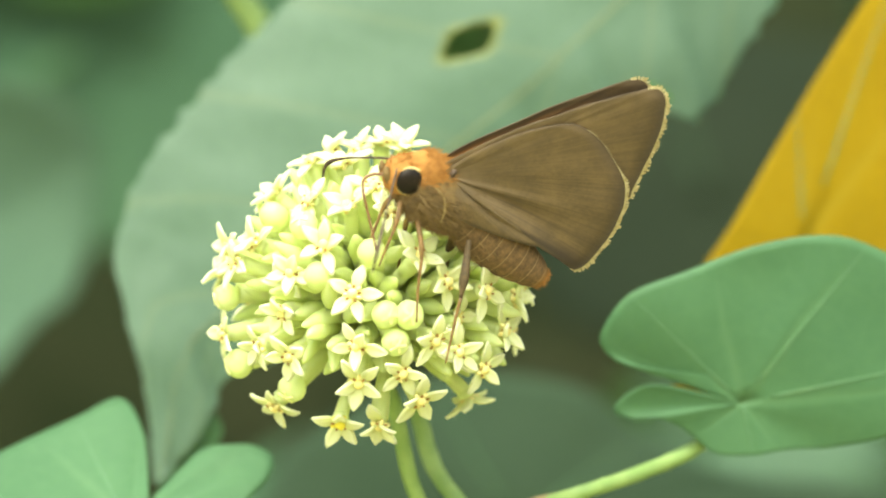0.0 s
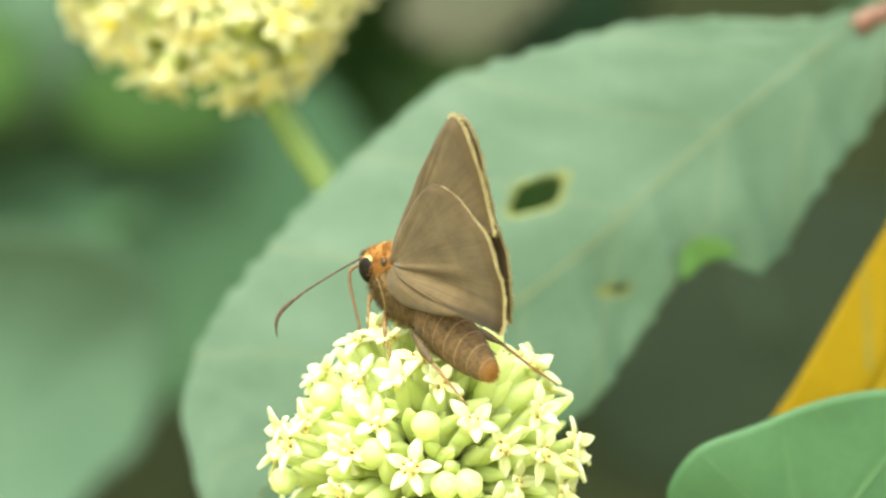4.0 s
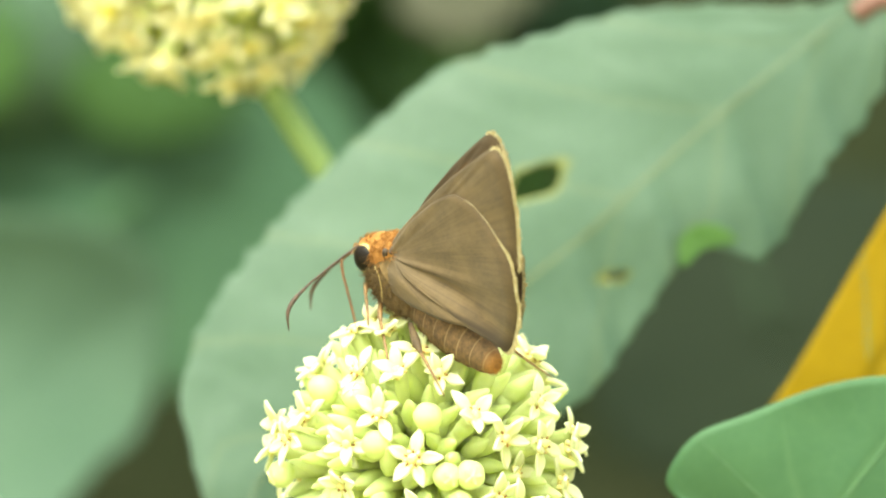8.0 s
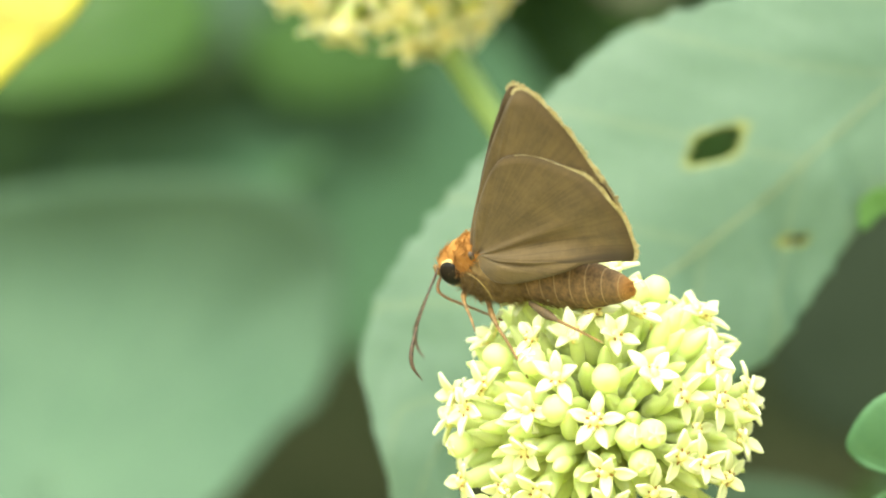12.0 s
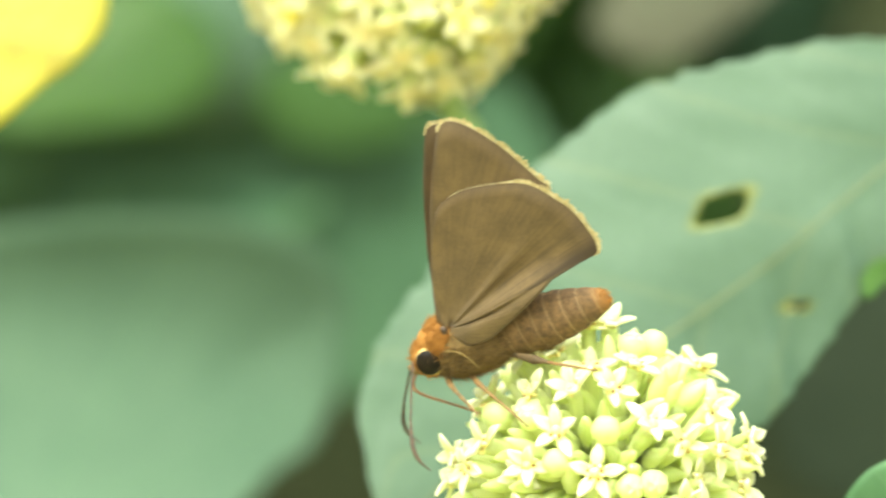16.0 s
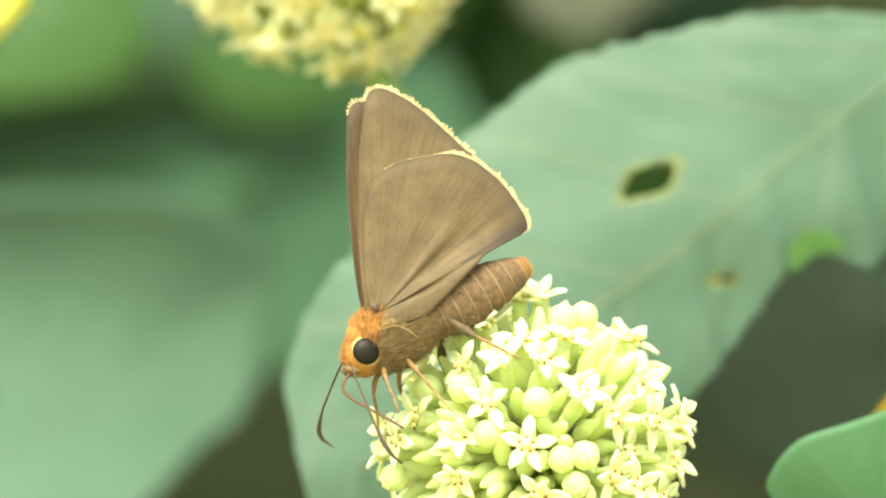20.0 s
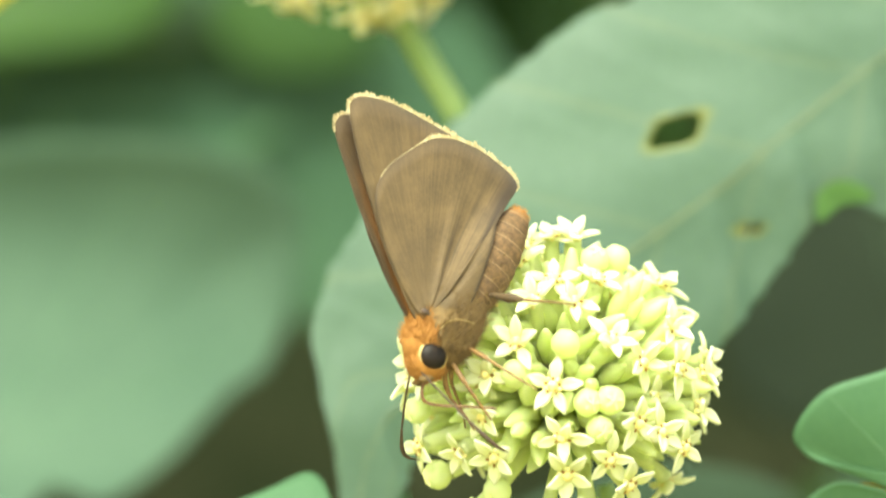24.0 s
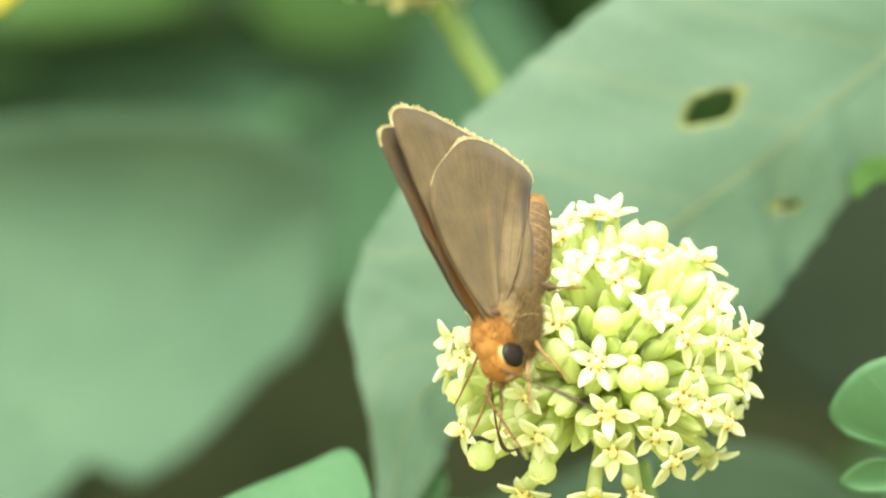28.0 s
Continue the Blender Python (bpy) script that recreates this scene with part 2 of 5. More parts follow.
def wing_material(name, deep, pale, tip, root=None, folds=False):
    """Scaled wing: streaks run out from the base (u from base to margin, v round the fan)."""
    m, nt, b = mat(name, 0.75)
    uv, u, v = uv_of(nt)
    mp = node(nt, "Mapping")
    mp.inputs["Scale"].default_value = (3.0, 120.0, 1.0)
    nt.links.new(uv, mp.inputs["Vector"])
    streak = node(nt, "TexNoise", Scale=1.0, Detail=3.0, Roughness=0.6)
    nt.links.new(mp.outputs[0], streak.inputs["Vector"])
    grain = noise_of(nt, 2600, 4, 0.7)
    blot = noise_of(nt, 350, 3)
    col = ramp(nt, mix(nt, 0.4, mix(nt, 0.4, streak.outputs["Fac"], grain), blot), [(0.38, deep), (0.62, pale)])
    vein = math_of(nt, "ABSOLUTE", math_of(nt, "SUBTRACT", math_of(nt, "FRACT", math_of(nt, "MULTIPLY", v, 9.0)), 0.5))
    vein = math_of(nt, "MINIMUM", math_of(nt, "MULTIPLY", vein, 12.0), 1.0)
    col = mix(nt, math_of(nt, "ADD", math_of(nt, "MULTIPLY", vein, 0.3), 0.7), deep, col)
    if root:
        col = mix(nt, math_of(nt, "MINIMUM", math_of(nt, "MULTIPLY", u, 1.25), 1.0), root, col)
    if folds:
        # inner third by the abdomen: crease shade painted in dark pleats; dark corner lobe
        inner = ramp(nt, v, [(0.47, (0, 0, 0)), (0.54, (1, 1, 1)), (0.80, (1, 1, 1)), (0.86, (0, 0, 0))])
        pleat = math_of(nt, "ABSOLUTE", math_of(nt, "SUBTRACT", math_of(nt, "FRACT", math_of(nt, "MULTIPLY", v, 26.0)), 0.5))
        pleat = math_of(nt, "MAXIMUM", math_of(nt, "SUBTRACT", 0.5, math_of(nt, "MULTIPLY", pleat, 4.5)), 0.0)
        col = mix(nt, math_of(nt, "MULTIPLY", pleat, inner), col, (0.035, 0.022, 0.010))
        # shade of the long fold, painted as one dark streak
        fold_shade = math_of(nt, "MAXIMUM", math_of(nt, "SUBTRACT", 1.0, math_of(nt, "MULTIPLY", math_of(nt, "ABSOLUTE", math_of(nt, "SUBTRACT", v, 0.645)), 55.0)), 0.0)
        fold_shade = math_of(nt, "MULTIPLY", fold_shade, math_of(nt, "MINIMUM", math_of(nt, "MULTIPLY", u, 1.6), 0.9))
        col = mix(nt, fold_shade, col, (0.030, 0.018, 0.009))
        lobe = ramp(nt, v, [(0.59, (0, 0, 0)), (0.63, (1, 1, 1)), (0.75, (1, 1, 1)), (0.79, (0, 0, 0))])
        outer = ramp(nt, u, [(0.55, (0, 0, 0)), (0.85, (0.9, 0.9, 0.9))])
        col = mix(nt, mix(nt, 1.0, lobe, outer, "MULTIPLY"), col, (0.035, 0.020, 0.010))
    edge = math_of(nt, "POWER", u, 14.0)
    col = mix(nt, math_of(nt, "MULTIPLY", edge, 0.7), col, tip)
    nt.links.new(col, b.inputs["Base Color"])
    b.inputs["Sheen Weight"].default_value = 0.15
    bump(nt, b, mix(nt, 0.5, grain, streak.outputs["Fac"]), 0.4, 0.00008)
    see_through(nt, b, mix(nt, 0.5, col, (0.4, 0.22, 0.08)), 0.15)
    return m


M_WING = wing_material("wing_scales", (0.080, 0.051, 0.021), (0.168, 0.107, 0.045), (0.05, 0.028, 0.01))
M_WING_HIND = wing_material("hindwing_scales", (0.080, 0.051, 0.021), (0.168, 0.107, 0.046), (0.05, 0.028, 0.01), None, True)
M_WING_UPPER = wing_material("wing_upper_scales", (0.055, 0.032, 0.013), (0.11, 0.064, 0.024), (0.05, 0.028, 0.01), (0.42, 0.155, 0.02))
M_FRINGE = plain("fringe_scales", (0.44, 0.34, 0.16), (0.66, 0.56, 0.34), 1800, 0.85, 0.35)


def belly_material():
    m, nt, b = mat("belly_scales", 0.85)
    uv, u, v = uv_of(nt)
    saw = math_of(nt, "FRACT", math_of(nt, "MULTIPLY", u, 7.5))
    ring = math_of(nt, "GREATER_THAN", saw, 0.92)
    base = ramp(nt, noise_of(nt, 1500, 5, 0.7), [(0.32, (0.055, 0.030, 0.013)), (0.68, (0.185, 0.105, 0.046))])
    col = mix(nt, math_of(nt, "MULTIPLY", ring, 0.38), base, (0.36, 0.25, 0.14))
    end = ramp(nt, u, [(0.90, (0, 0, 0)), (0.99, (1, 1, 1))])
    col = mix(nt, end, col, (0.27, 0.125, 0.034))
    nt.links.new(col, b.inputs["Base Color"])
    bump(nt, b, noise_of(nt, 2500, 4), 0.5, 0.0001)
    return m


M_BELLY = belly_material()


# ---- builders ----
def mesh_of(name, verts, faces, material, smooth=True, uvs=None):
    me = bpy.data.meshes.new(name)
    me.from_pydata([tuple(v) for v in verts], [], faces)
    if uvs is not None:
        lay = me.uv_layers.new(name="uv")
        for lp in me.loops:
            lay.data[lp.index].uv = uvs[lp.vertex_index]
    for p in me.polygons:
        p.use_smooth = smooth
    for mm in material if isinstance(material, (list, tuple)) else [material]:
        me.materials.append(mm)
    me.update()
    return me


def part(name, me, parent, m=None, label=""):
    ob = new(name, me)
    ob.parent = parent
    if m is not None:
        ob.matrix_basis = m
    if label:
        ob["label"] = label
    return ob


def place(x, z, y_mm):
    """A point fitted to the camera's view (units right of and above the umbel's middle), put y_mm millimetres behind it
    along the sight line.
    """
    k = VIEW_UNIT * (1 + y_mm / 1100)
    return Vector((x * k, y_mm / 1000, 1.0 + z * k))


def smooth_path(points, steps=6):
    """Catmull-Rom through the points."""
    p = [Vector(q) for q in points]
    p = [2 * p[0] - p[1]] + p + [2 * p[-1] - p[-2]]
    out = []
    for i in range(1, len(p) - 2):
        for k in range(steps):
            t = k / steps
            a, b, c, d = p[i - 1], p[i], p[i + 1], p[i + 2]
            out.append(0.5 * ((2 * b) + (c - a) * t + (2 * a - 5 * b + 4 * c - d) * t * t + (3 * b - a - 3 * c + d) * t ** 3))
    out.append(p[-2])
    return out


def lerp_table(table, t):
    for (a, va), (b, vb) in zip(table, table[1:]):
        if t <= b:
            return va + (vb - va) * (t - a) / (b - a)
    return table[-1][1]


def tube(name, points, radius, material, sides=10, steps=6, wobble=0.0):
    """A round stem along the points. radius: one number or pairs (fraction, radius)."""
    path = smooth_path(points, steps)
    n = len(path)
    verts, faces = [], []
    ref = Vector((0.31, 0.86, 0.41))
    for i, c in enumerate(path):
        d = (path[min(i + 1, n - 1)] - path[max(i - 1, 0)]).normalized()
        a = d.cross(ref).normalized()
        b = d.cross(a)
        r = radius if isinstance(radius, float) else lerp_table(radius, i / (n - 1))
        for k in range(sides):
            an = 2 * math.pi * k / sides
            rr = r * (1 + wobble * noise.noise(c * 900 + Vector((k, 0, 0))))
            verts.append(c + (a * math.cos(an) + b * math.sin(an)) * rr)
    for i in range(n - 1):
        for k in range(sides):
            k2 = (k + 1) % sides
            faces.append((i * sides + k, i * sides + k2, (i + 1) * sides + k2, (i + 1) * sides + k))
    faces.append(tuple(range(sides))[::-1])
    faces.append(tuple((n - 1) * sides + k for k in range(sides)))
    return mesh_of(name, verts, faces, material)


def ellipsoid(name, centre, radii, material, nu=20, nv=12, jitter=0.0):
    verts, faces = [Vector((0, 0, 1))], []
    for i in range(1, nv):
        th = math.pi * i / nv
        for k in range(nu):
            ph = 2 * math.pi * k / nu
            verts.append(Vector((math.sin(th) * math.cos(ph), math.sin(th) * math.sin(ph), math.cos(th))))
    verts.append(Vector((0, 0, -1)))
    out = []
    for v in verts:
        f = 1 + jitter * noise.noise(v * 3 + Vector(centre) * 50)
        out.append(Vector((v.x * radii[0], v.y * radii[1], v.z * radii[2])) * f + Vector(centre))
    for k in range(nu):
        faces.append((0, 1 + k, 1 + (k + 1) % nu))
        last = 1 + (nv - 2) * nu
        faces.append((len(verts) - 1, last + (k + 1) % nu, last + k))
    for i in range(nv - 2):
        for k in range(nu):
            a, b = 1 + i * nu + k, 1 + i * nu + (k + 1) % nu
            faces.append((a, a + nu, b + nu, b))
    return mesh_of(name, out, faces, material)


def two_sided(verts, faces, uvs, thick):
    """A closed thin sheet: the verts are (point, normal)."""
    n = len(verts)
    top = [v + nn * thick / 2 for v, nn in verts]
    bot = [v - nn * thick / 2 for v, nn in verts]
    edges = {}
    for f in faces:
        for a, b in zip(f, f[1:] + f[:1]):
            edges[(a, b)] = edges.get((a, b), 0) + 1
    rim = [(a, b) for (a, b) in edges if (b, a) not in edges]
    allf = list(faces) + [tuple(i + n for i in f[::-1]) for f in faces] + [(b, a, a + n, b + n) for a, b in rim]
    return top + bot, allf, uvs + uvs


def sheet_normals(pts, faces):
    ns = [Vector((0, 0, 0)) for _ in pts]
    for f in faces:
        c = (pts[f[1]] - pts[f[0]]).cross(pts[f[-1]] - pts[f[0]])
        for i in f:
            ns[i] += c
    return [v.normalized() if v.length > 0 else Vector((0, -1, 0)) for v in ns]


# ---- leaves ----
def saw_tooth(p):
    """Slow rise and quick fall: the panels between the side veins."""
    f = p % 1.0
    return f / 0.82 - 0.5 if f < 0.82 else 0.5 - (f - 0.82) / 0.18


def blade(name, base, tip, table, y_base, y_tip, material, rows=70, cols=24, droop=6.0, waves=1.5, quilt=0.0, teeth=0.0, holes=(), seed=1.0):
    """A long leaf. table: distance along the midrib, its sideways offset, the upper margin, the lower margin (view
    units).
    """
    b, t = Vector(base), Vector(tip)
    ax = (t - b).normalized()
    nn = Vector((ax.y, -ax.x))          # towards the upper margin
    if nn.y < 0:
        nn = -nn
    total = table[-1][0]
    pts, uvs, flat = [], [], []
    for i in range(rows + 1):
        s = total * i / rows
        mid, up, lo = (lerp_table([(r[0], r[k]) for r in table], s) for k in (1, 2, 3))
        if teeth and 0 < i < rows:
            up += teeth * (0.9 * (1 - (i * 0.17) % 1.0) ** 3 + 0.9 * noise.noise(Vector((i * 0.30, 2.0, seed))))
            lo -= teeth * (0.9 * (1 - (i * 0.15 + 0.4) % 1.0) ** 3 + 0.9 * noise.noise(Vector((i * 0.27, 7.0, seed))))
        for j in range(cols + 1):
            v = -1 + 2 * j / cols
            off = mid + (up - mid) * v if v > 0 else mid + (mid - lo) * v
            q = b + ax * s + nn * off
            y = y_base + (y_tip - y_base) * i / rows
            y += droop * ((off - mid) / 450) ** 2 - 0.12 * math.exp(-(v * 26) ** 2)
            y += quilt * (abs(v) if v < 0 else 0.04 * v) ** 0.6 * saw_tooth((s - abs(off - mid) * 0.45) / 178)
            ph = i / rows * 7 - abs(v) * 2.4
            y += 0.10 * waves * abs(v) * math.sin(ph * 2 * math.pi) + waves * noise.noise(Vector((q.x * 0.006, q.y * 0.006, seed)))
            pts.append([q.x, q.y, y])
            uvs.append((i / rows, (v + 1) / 2))
    rim = [0.0] * len(pts)
    dead, shift = set(), {}
    for hx, hz, ra, rb, ang in holes:
        c, sn = math.cos(radians(ang)), math.sin(radians(ang))
        for k, p in enumerate(pts):
            dx, dz = p[0] - hx, p[1] - hz
            e1, e2 = (dx * c + dz * sn) / ra, (-dx * sn + dz * c) / rb
            r = (abs(e1 - 0.35 * e2) ** 5 + abs(e2) ** 5) ** (1 / 5) * (1 + 0.15 * noise.noise(Vector((e1 * 2, e2 * 2, hx))))
            if r < 1.0:
                dead.add(k)
                grow = 1 / max(r, 0.2)
                shift[k] = (hx + dx * grow, hz + dz * grow)
            rim[k] = max(rim[k], min(1.0, max(0.0, 1.0 - (r - 1.0) / 0.35)))
    faces = []
    for i in range(rows):
        for j in range(cols):
            a = i * (cols + 1) + j
            f = (a, a + 1, a + cols + 2, a + cols + 1)
            if not all(k in dead for k in f):
                faces.append(f)
    for k, (x, z) in shift.items():
        pts[k][0], pts[k][1] = x, z
    return leaf_mesh(name, [place(*p) for p in pts], faces, uvs, material, rim if holes else None)


def leaf_mesh(name, world_pts, faces, uvs, material, rim=None, thick=0.00035):
    used = sorted({i for f in faces for i in f})
    at = {k: i for i, k in enumerate(used)}
    faces = [tuple(at[i] for i in f) for f in faces]
    pts = [world_pts[k] for k in used]
    uvs = [uvs[k] for k in used]
    ns = sheet_normals(pts, faces)
    v, f, u = two_sided(list(zip(pts, ns)), faces, uvs, thick)
    me = mesh_of(name, v, f, material, True, u)
    if rim:
        at_rim = me.attributes.new("rim", "FLOAT", "POINT")
        vals = [rim[k] for k in used] * 2
        for i, x in enumerate(vals):
            at_rim.data[i].value = x
    return me


def fan(name, root, outline, y_root, slope, material, rings=14, cup=3.0, seed=0.0, sub=5, ripple=1.0, veins=(), bend=0.0):
    """A rounded or heart-shaped leaf spread round the point where its stalk joins. slope: how far back (mm) it leans per unit to the right and upwards."""
    path = smooth_path([(x, z, 0) for x, z in outline] + [(outline[0][0], outline[0][1], 0)], sub)[:-1]
    n = len(path)
    r0 = Vector((root[0], root[1], 0))
    far = max((p - r0).length for p in path)
    top, tall = max(p.y for p in path), max(p.y for p in path) - min(p.y for p in path)
    pts, uvs = [], []
    for i in range(rings + 1):
        k = (i / rings) ** 0.8
        for j, p in enumerate(path):
            q = r0 + (p - r0) * max(k, 0.004)
            d = q - r0
            y = y_root + slope[0] * d.x + slope[1] * d.y + cup * (d.length / far) ** 2 - bend * ((top - q.y) / tall) ** 2
            y += ripple * 2.0 * noise.noise(Vector((q.x * 0.005, q.y * 0.005, seed))) + 0.7 * ripple * k * math.sin(j / n * 2 * math.pi * 7 + seed)
            pts.append(place(q.x, q.y, y))
            uvs.append((j / n, 0.5 + 0.5 * k))
    faces = []
    for i in range(rings):
        for j in range(n):
            j2 = (j + 1) % n
            faces.append((i * n + j, i * n + j2, (i + 1) * n + j2, (i + 1) * n + j))
    ribs = [[pts[i * n + (v * sub) % n] - Vector((0, 0.0002, 0)) for i in range(1, rings + 1)] for v in veins]
    return leaf_mesh(name, pts, faces, uvs, material), ribs


def leaf_thing(name, me, label, stalk=None, stalk_r=0.0009, stalk_mat=None, rib_mat=None, rib=0.00013):
    ob = tagged(new(name), label, "leaf")
    me, ribs = me if isinstance(me, tuple) else (me, [])
    part("blade", me, ob)
    for points in ribs:
        part("vein", tube("vein", points, [(0, rib), (0.8, rib * 0.45), (1, rib * 0.2)], rib_mat or M_RIB, 6, 2), ob)
    if stalk:
        part("stalk", tube("stalk", [place(*p) for p in stalk], stalk_r, stalk_mat or M_STEM), ob)
    return ob


# the ground rises behind the thicket as an added backdrop bank, then runs to the horizon
def build_ground():
    xs = [-400, -40, -6, -2, -1.2] + [-0.8 + 0.08 * i for i in range(21)] + [1.2, 2, 6, 40, 400]
    prof = [(-400, 0), (-40, 0), (-5, 0), (-2, 0), (-0.6, 0), (0.1, 0.02), (0.3, 0.2), (0.42, 0.55), (0.5, 0.8), (0.56, 1.0), (0.63, 1.2), (0.74, 1.5), (0.95, 1.8), (1.6, 2.0), (6, 2.1), (40, 2.1), (400, 2.1)]
    verts, faces = [], []
    for y, z in prof:
        for x in xs:
            k = 0.05 * noise.noise(Vector((x * 4, y * 4, z * 4))) if abs(x) < 2 and abs(y) < 2 else 0
            verts.append((x, y + k, z + k * 0.6))
    w = len(xs)
    for i in range(len(prof) - 1):
        for j in range(w - 1):
            a = i * w + j
            faces.append((a, a + 1, a + w + 1, a + w))
    tagged(new("ground", mesh_of("ground", verts, faces, M_SOIL)), "ground with added pale bounce area and a bank coloured for shade", "ground", kind="structure")


build_ground()

# the broad grey-green leaf behind the umbel
BROAD = [(0, -4, 8, -20), (40, 2, 16, -80), (100, 10, 52, -125), (171, 18, 120, -148), (224, 24, 175, -155), (290, 30, 232, -160), (340, 34, 275, -173), (440, 41, 330, -203), (488, 42, 352, -195), (530, 43, 375, -120),
         (567, 44, 395, -92), (655, 44, 436, -118), (857, 66, 450, -160), (1000, 92, 447, -140), (1200, 122, 425, -50), (1300, 134, 395, 10), (1393, 138, 340, 54), (1476, 100, 198, 14), (1511, 70, 134, 8), (1566, 28, 62, 0), (1618, -2, 0, -4)]
broad_leaf = leaf_thing("broad_leaf", blade("blade", (775, 800), (-410, -350), BROAD, 62, 44, M_BROAD, 170, 70, 5.0, 0.6, 1.3, 9.0,
                        holes=((170, 457, 44, 26, 14), (306, 289, 22, 9, 0))),
                        "large grey-green leaf with pale midrib and two eaten holes", ((1125, 846, 68), (935, 808, 65), (775, 776, 62), (735, 752, 61.4)), 0.0013, M_PINK)

part("curled_edge", fan("curled_edge", (455, 352), ((426, 308), (422, 345), (437, 370), (466, 383), (502, 376), (526, 352), (497, 346), (464, 336), (440, 312)), 55.0, (0.0, 0.0), M_CURL, 5, -0.8, 3.0, 5, 0.0)[0], broad_leaf, label="bright green curled edge")

# heart-shaped leaves of the flowering vine
leaf_thing("heart_leaf", fan("blade", (652, -183), ((637, -195), (552, -161), (477, -153), (425, -191), (452, -211), (512, -211), (552, -231), (602, -271), (672, -276), (732, -266), (827, -259), (957, -223),
           (1087, -93), (997, 27), (877, 97), (790, 114), (672, 94), (552, 49), (452, 9), (402, -61), (417, -99), (472, -119), (612, -141)), 15, (0.004, -0.010), M_HEART, 14, 1.5, 2.0, 5, 0.5, (8, 12, 14, 18)),
           "smooth heart-shaped green leaf on a reddish stalk", rib=0.00014)
left_heart = leaf_thing("heart_leaf", fan("blade", (-433, -398), ((-388, -408), (-338, -426), (-258, -381), (-191, -321), (-178, -281), (-208, -261), (-248, -258), (-308, -271), (-368, -341), (-395, -373),
           (-398, -321), (-408, -233), (-448, -176), (-528, -211), (-658, -271), (-778, -346), (-903, -453), (-883, -593), (-703, -633), (-548, -511), (-478, -461), (-443, -421)), 12, (-0.004, 0.070), M_HEART, 14, 1.5, 5.0, 5, 0.5, (4, 13, 15, 17)),
           "smooth heart-shaped green leaf with two deep lobes", rib=0.00014)
part("curled_base", fan("curled_base", (-420, -415), ((-476, -453), (-456, -415), (-430, -384), (-395, -394), (-362, -426), (-400, -441), (-440, -448)), 9.0, (0.0, 0.0), M_CURL, 5, 0.8, 2.0, 5, 0.0)[0], left_heart, label="fresh green curled base of the leaf")
part("folded_tip", fan("folded_tip", (-315, -255), ((-280, -196), (-268, -238), (-298, -284), (-345, -326), (-396, -366), (-352, -306), (-312, -246)), 47.8, (0.0, 0.0), M_HEART, 5, 0.6, 2.0, 5, 0.0)[0], broad_leaf, label="green underside folded at the tip")

# leaves further back
leaf_thing("wide_leaf", fan("blade", (-1028, -171), ((-488, 290), (-486, 225), (-502, 92), (-542, 2), (-595, -38), (-700, -162), (-785, -230), (-826, -246), (-888, -209), (-982, -299), (-1070, -333), (-1273, -282),
           (-1432, -89), (-1392, 163), (-1198, 335), (-1020, 385), (-750, 402), (-570, 372)), 227, (0.0, -0.064), M_DULL, 14, 6.0, 1.0, 5, 0.4, (2, 6, 16), 84.0),
           "wide dull grey-green leaf with a lobed edge")
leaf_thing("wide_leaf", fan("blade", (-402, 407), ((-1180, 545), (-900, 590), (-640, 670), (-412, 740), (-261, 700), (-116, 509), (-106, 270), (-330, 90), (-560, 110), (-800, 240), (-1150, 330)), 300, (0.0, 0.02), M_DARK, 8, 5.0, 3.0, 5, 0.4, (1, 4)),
           "dark green leaf with shade put into its colour")
leaf_thing("fresh_leaf", fan("blade", (-1000, 650), ((-1240, 760), (-1000, 830), (-800, 790), (-720, 680), (-800, 580), (-1060, 540), (-1220, 580)), 285, (0.0, 0.02), M_FRESH, 8, 5.0, 4.0, 5, 0.4, (1, 3)),
           "fresh bright green leaf")
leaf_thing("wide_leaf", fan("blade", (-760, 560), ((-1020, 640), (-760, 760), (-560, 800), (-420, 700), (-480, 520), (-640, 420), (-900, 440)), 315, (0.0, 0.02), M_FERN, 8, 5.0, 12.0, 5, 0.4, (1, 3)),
           "olive green leaf, darkened in colour for shade")
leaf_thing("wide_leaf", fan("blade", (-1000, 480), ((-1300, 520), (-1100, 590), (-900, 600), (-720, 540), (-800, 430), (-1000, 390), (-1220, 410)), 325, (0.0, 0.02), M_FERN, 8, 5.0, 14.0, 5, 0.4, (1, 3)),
           "olive green leaf, darkened in colour for shade")
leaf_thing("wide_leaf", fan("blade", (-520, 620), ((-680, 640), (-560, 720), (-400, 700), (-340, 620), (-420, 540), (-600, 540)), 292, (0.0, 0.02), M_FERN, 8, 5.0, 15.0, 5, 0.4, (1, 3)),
           "olive green leaf, darkened in colour for shade")
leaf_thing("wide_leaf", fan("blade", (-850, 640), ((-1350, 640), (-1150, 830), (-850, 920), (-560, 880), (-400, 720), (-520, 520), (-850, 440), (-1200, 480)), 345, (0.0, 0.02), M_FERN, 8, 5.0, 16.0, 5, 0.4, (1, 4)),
           "olive green leaf, darkened in colour for shade")
leaf_thing("withered_leaf", fan("blade", (70, 800), ((-80, 760), (-20, 880), (90, 960), (210, 980), (270, 900), (180, 790), (40, 700)), 240, (0.0, 0.02), M_WITHERED, 8, 5.0, 13.0, 5, 0.4, (1, 3)),
           "withered grey-brown leaf in the shade")
leaf_thing("yellow_leaf", fan("blade", (-1267, 719), ((-1237, 511), (-1168, 524), (-1119, 546), (-1042, 619), (-979, 672), (-933, 754), (-973, 882), (-1178, 974), (-1423, 863), (-1412, 613)), 60, (0.0, 0.0), M_LEMON, 8, 4.0, 6.0, 5, 0.15, (2, 4)),
           "bright lemon-yellow withering leaf")
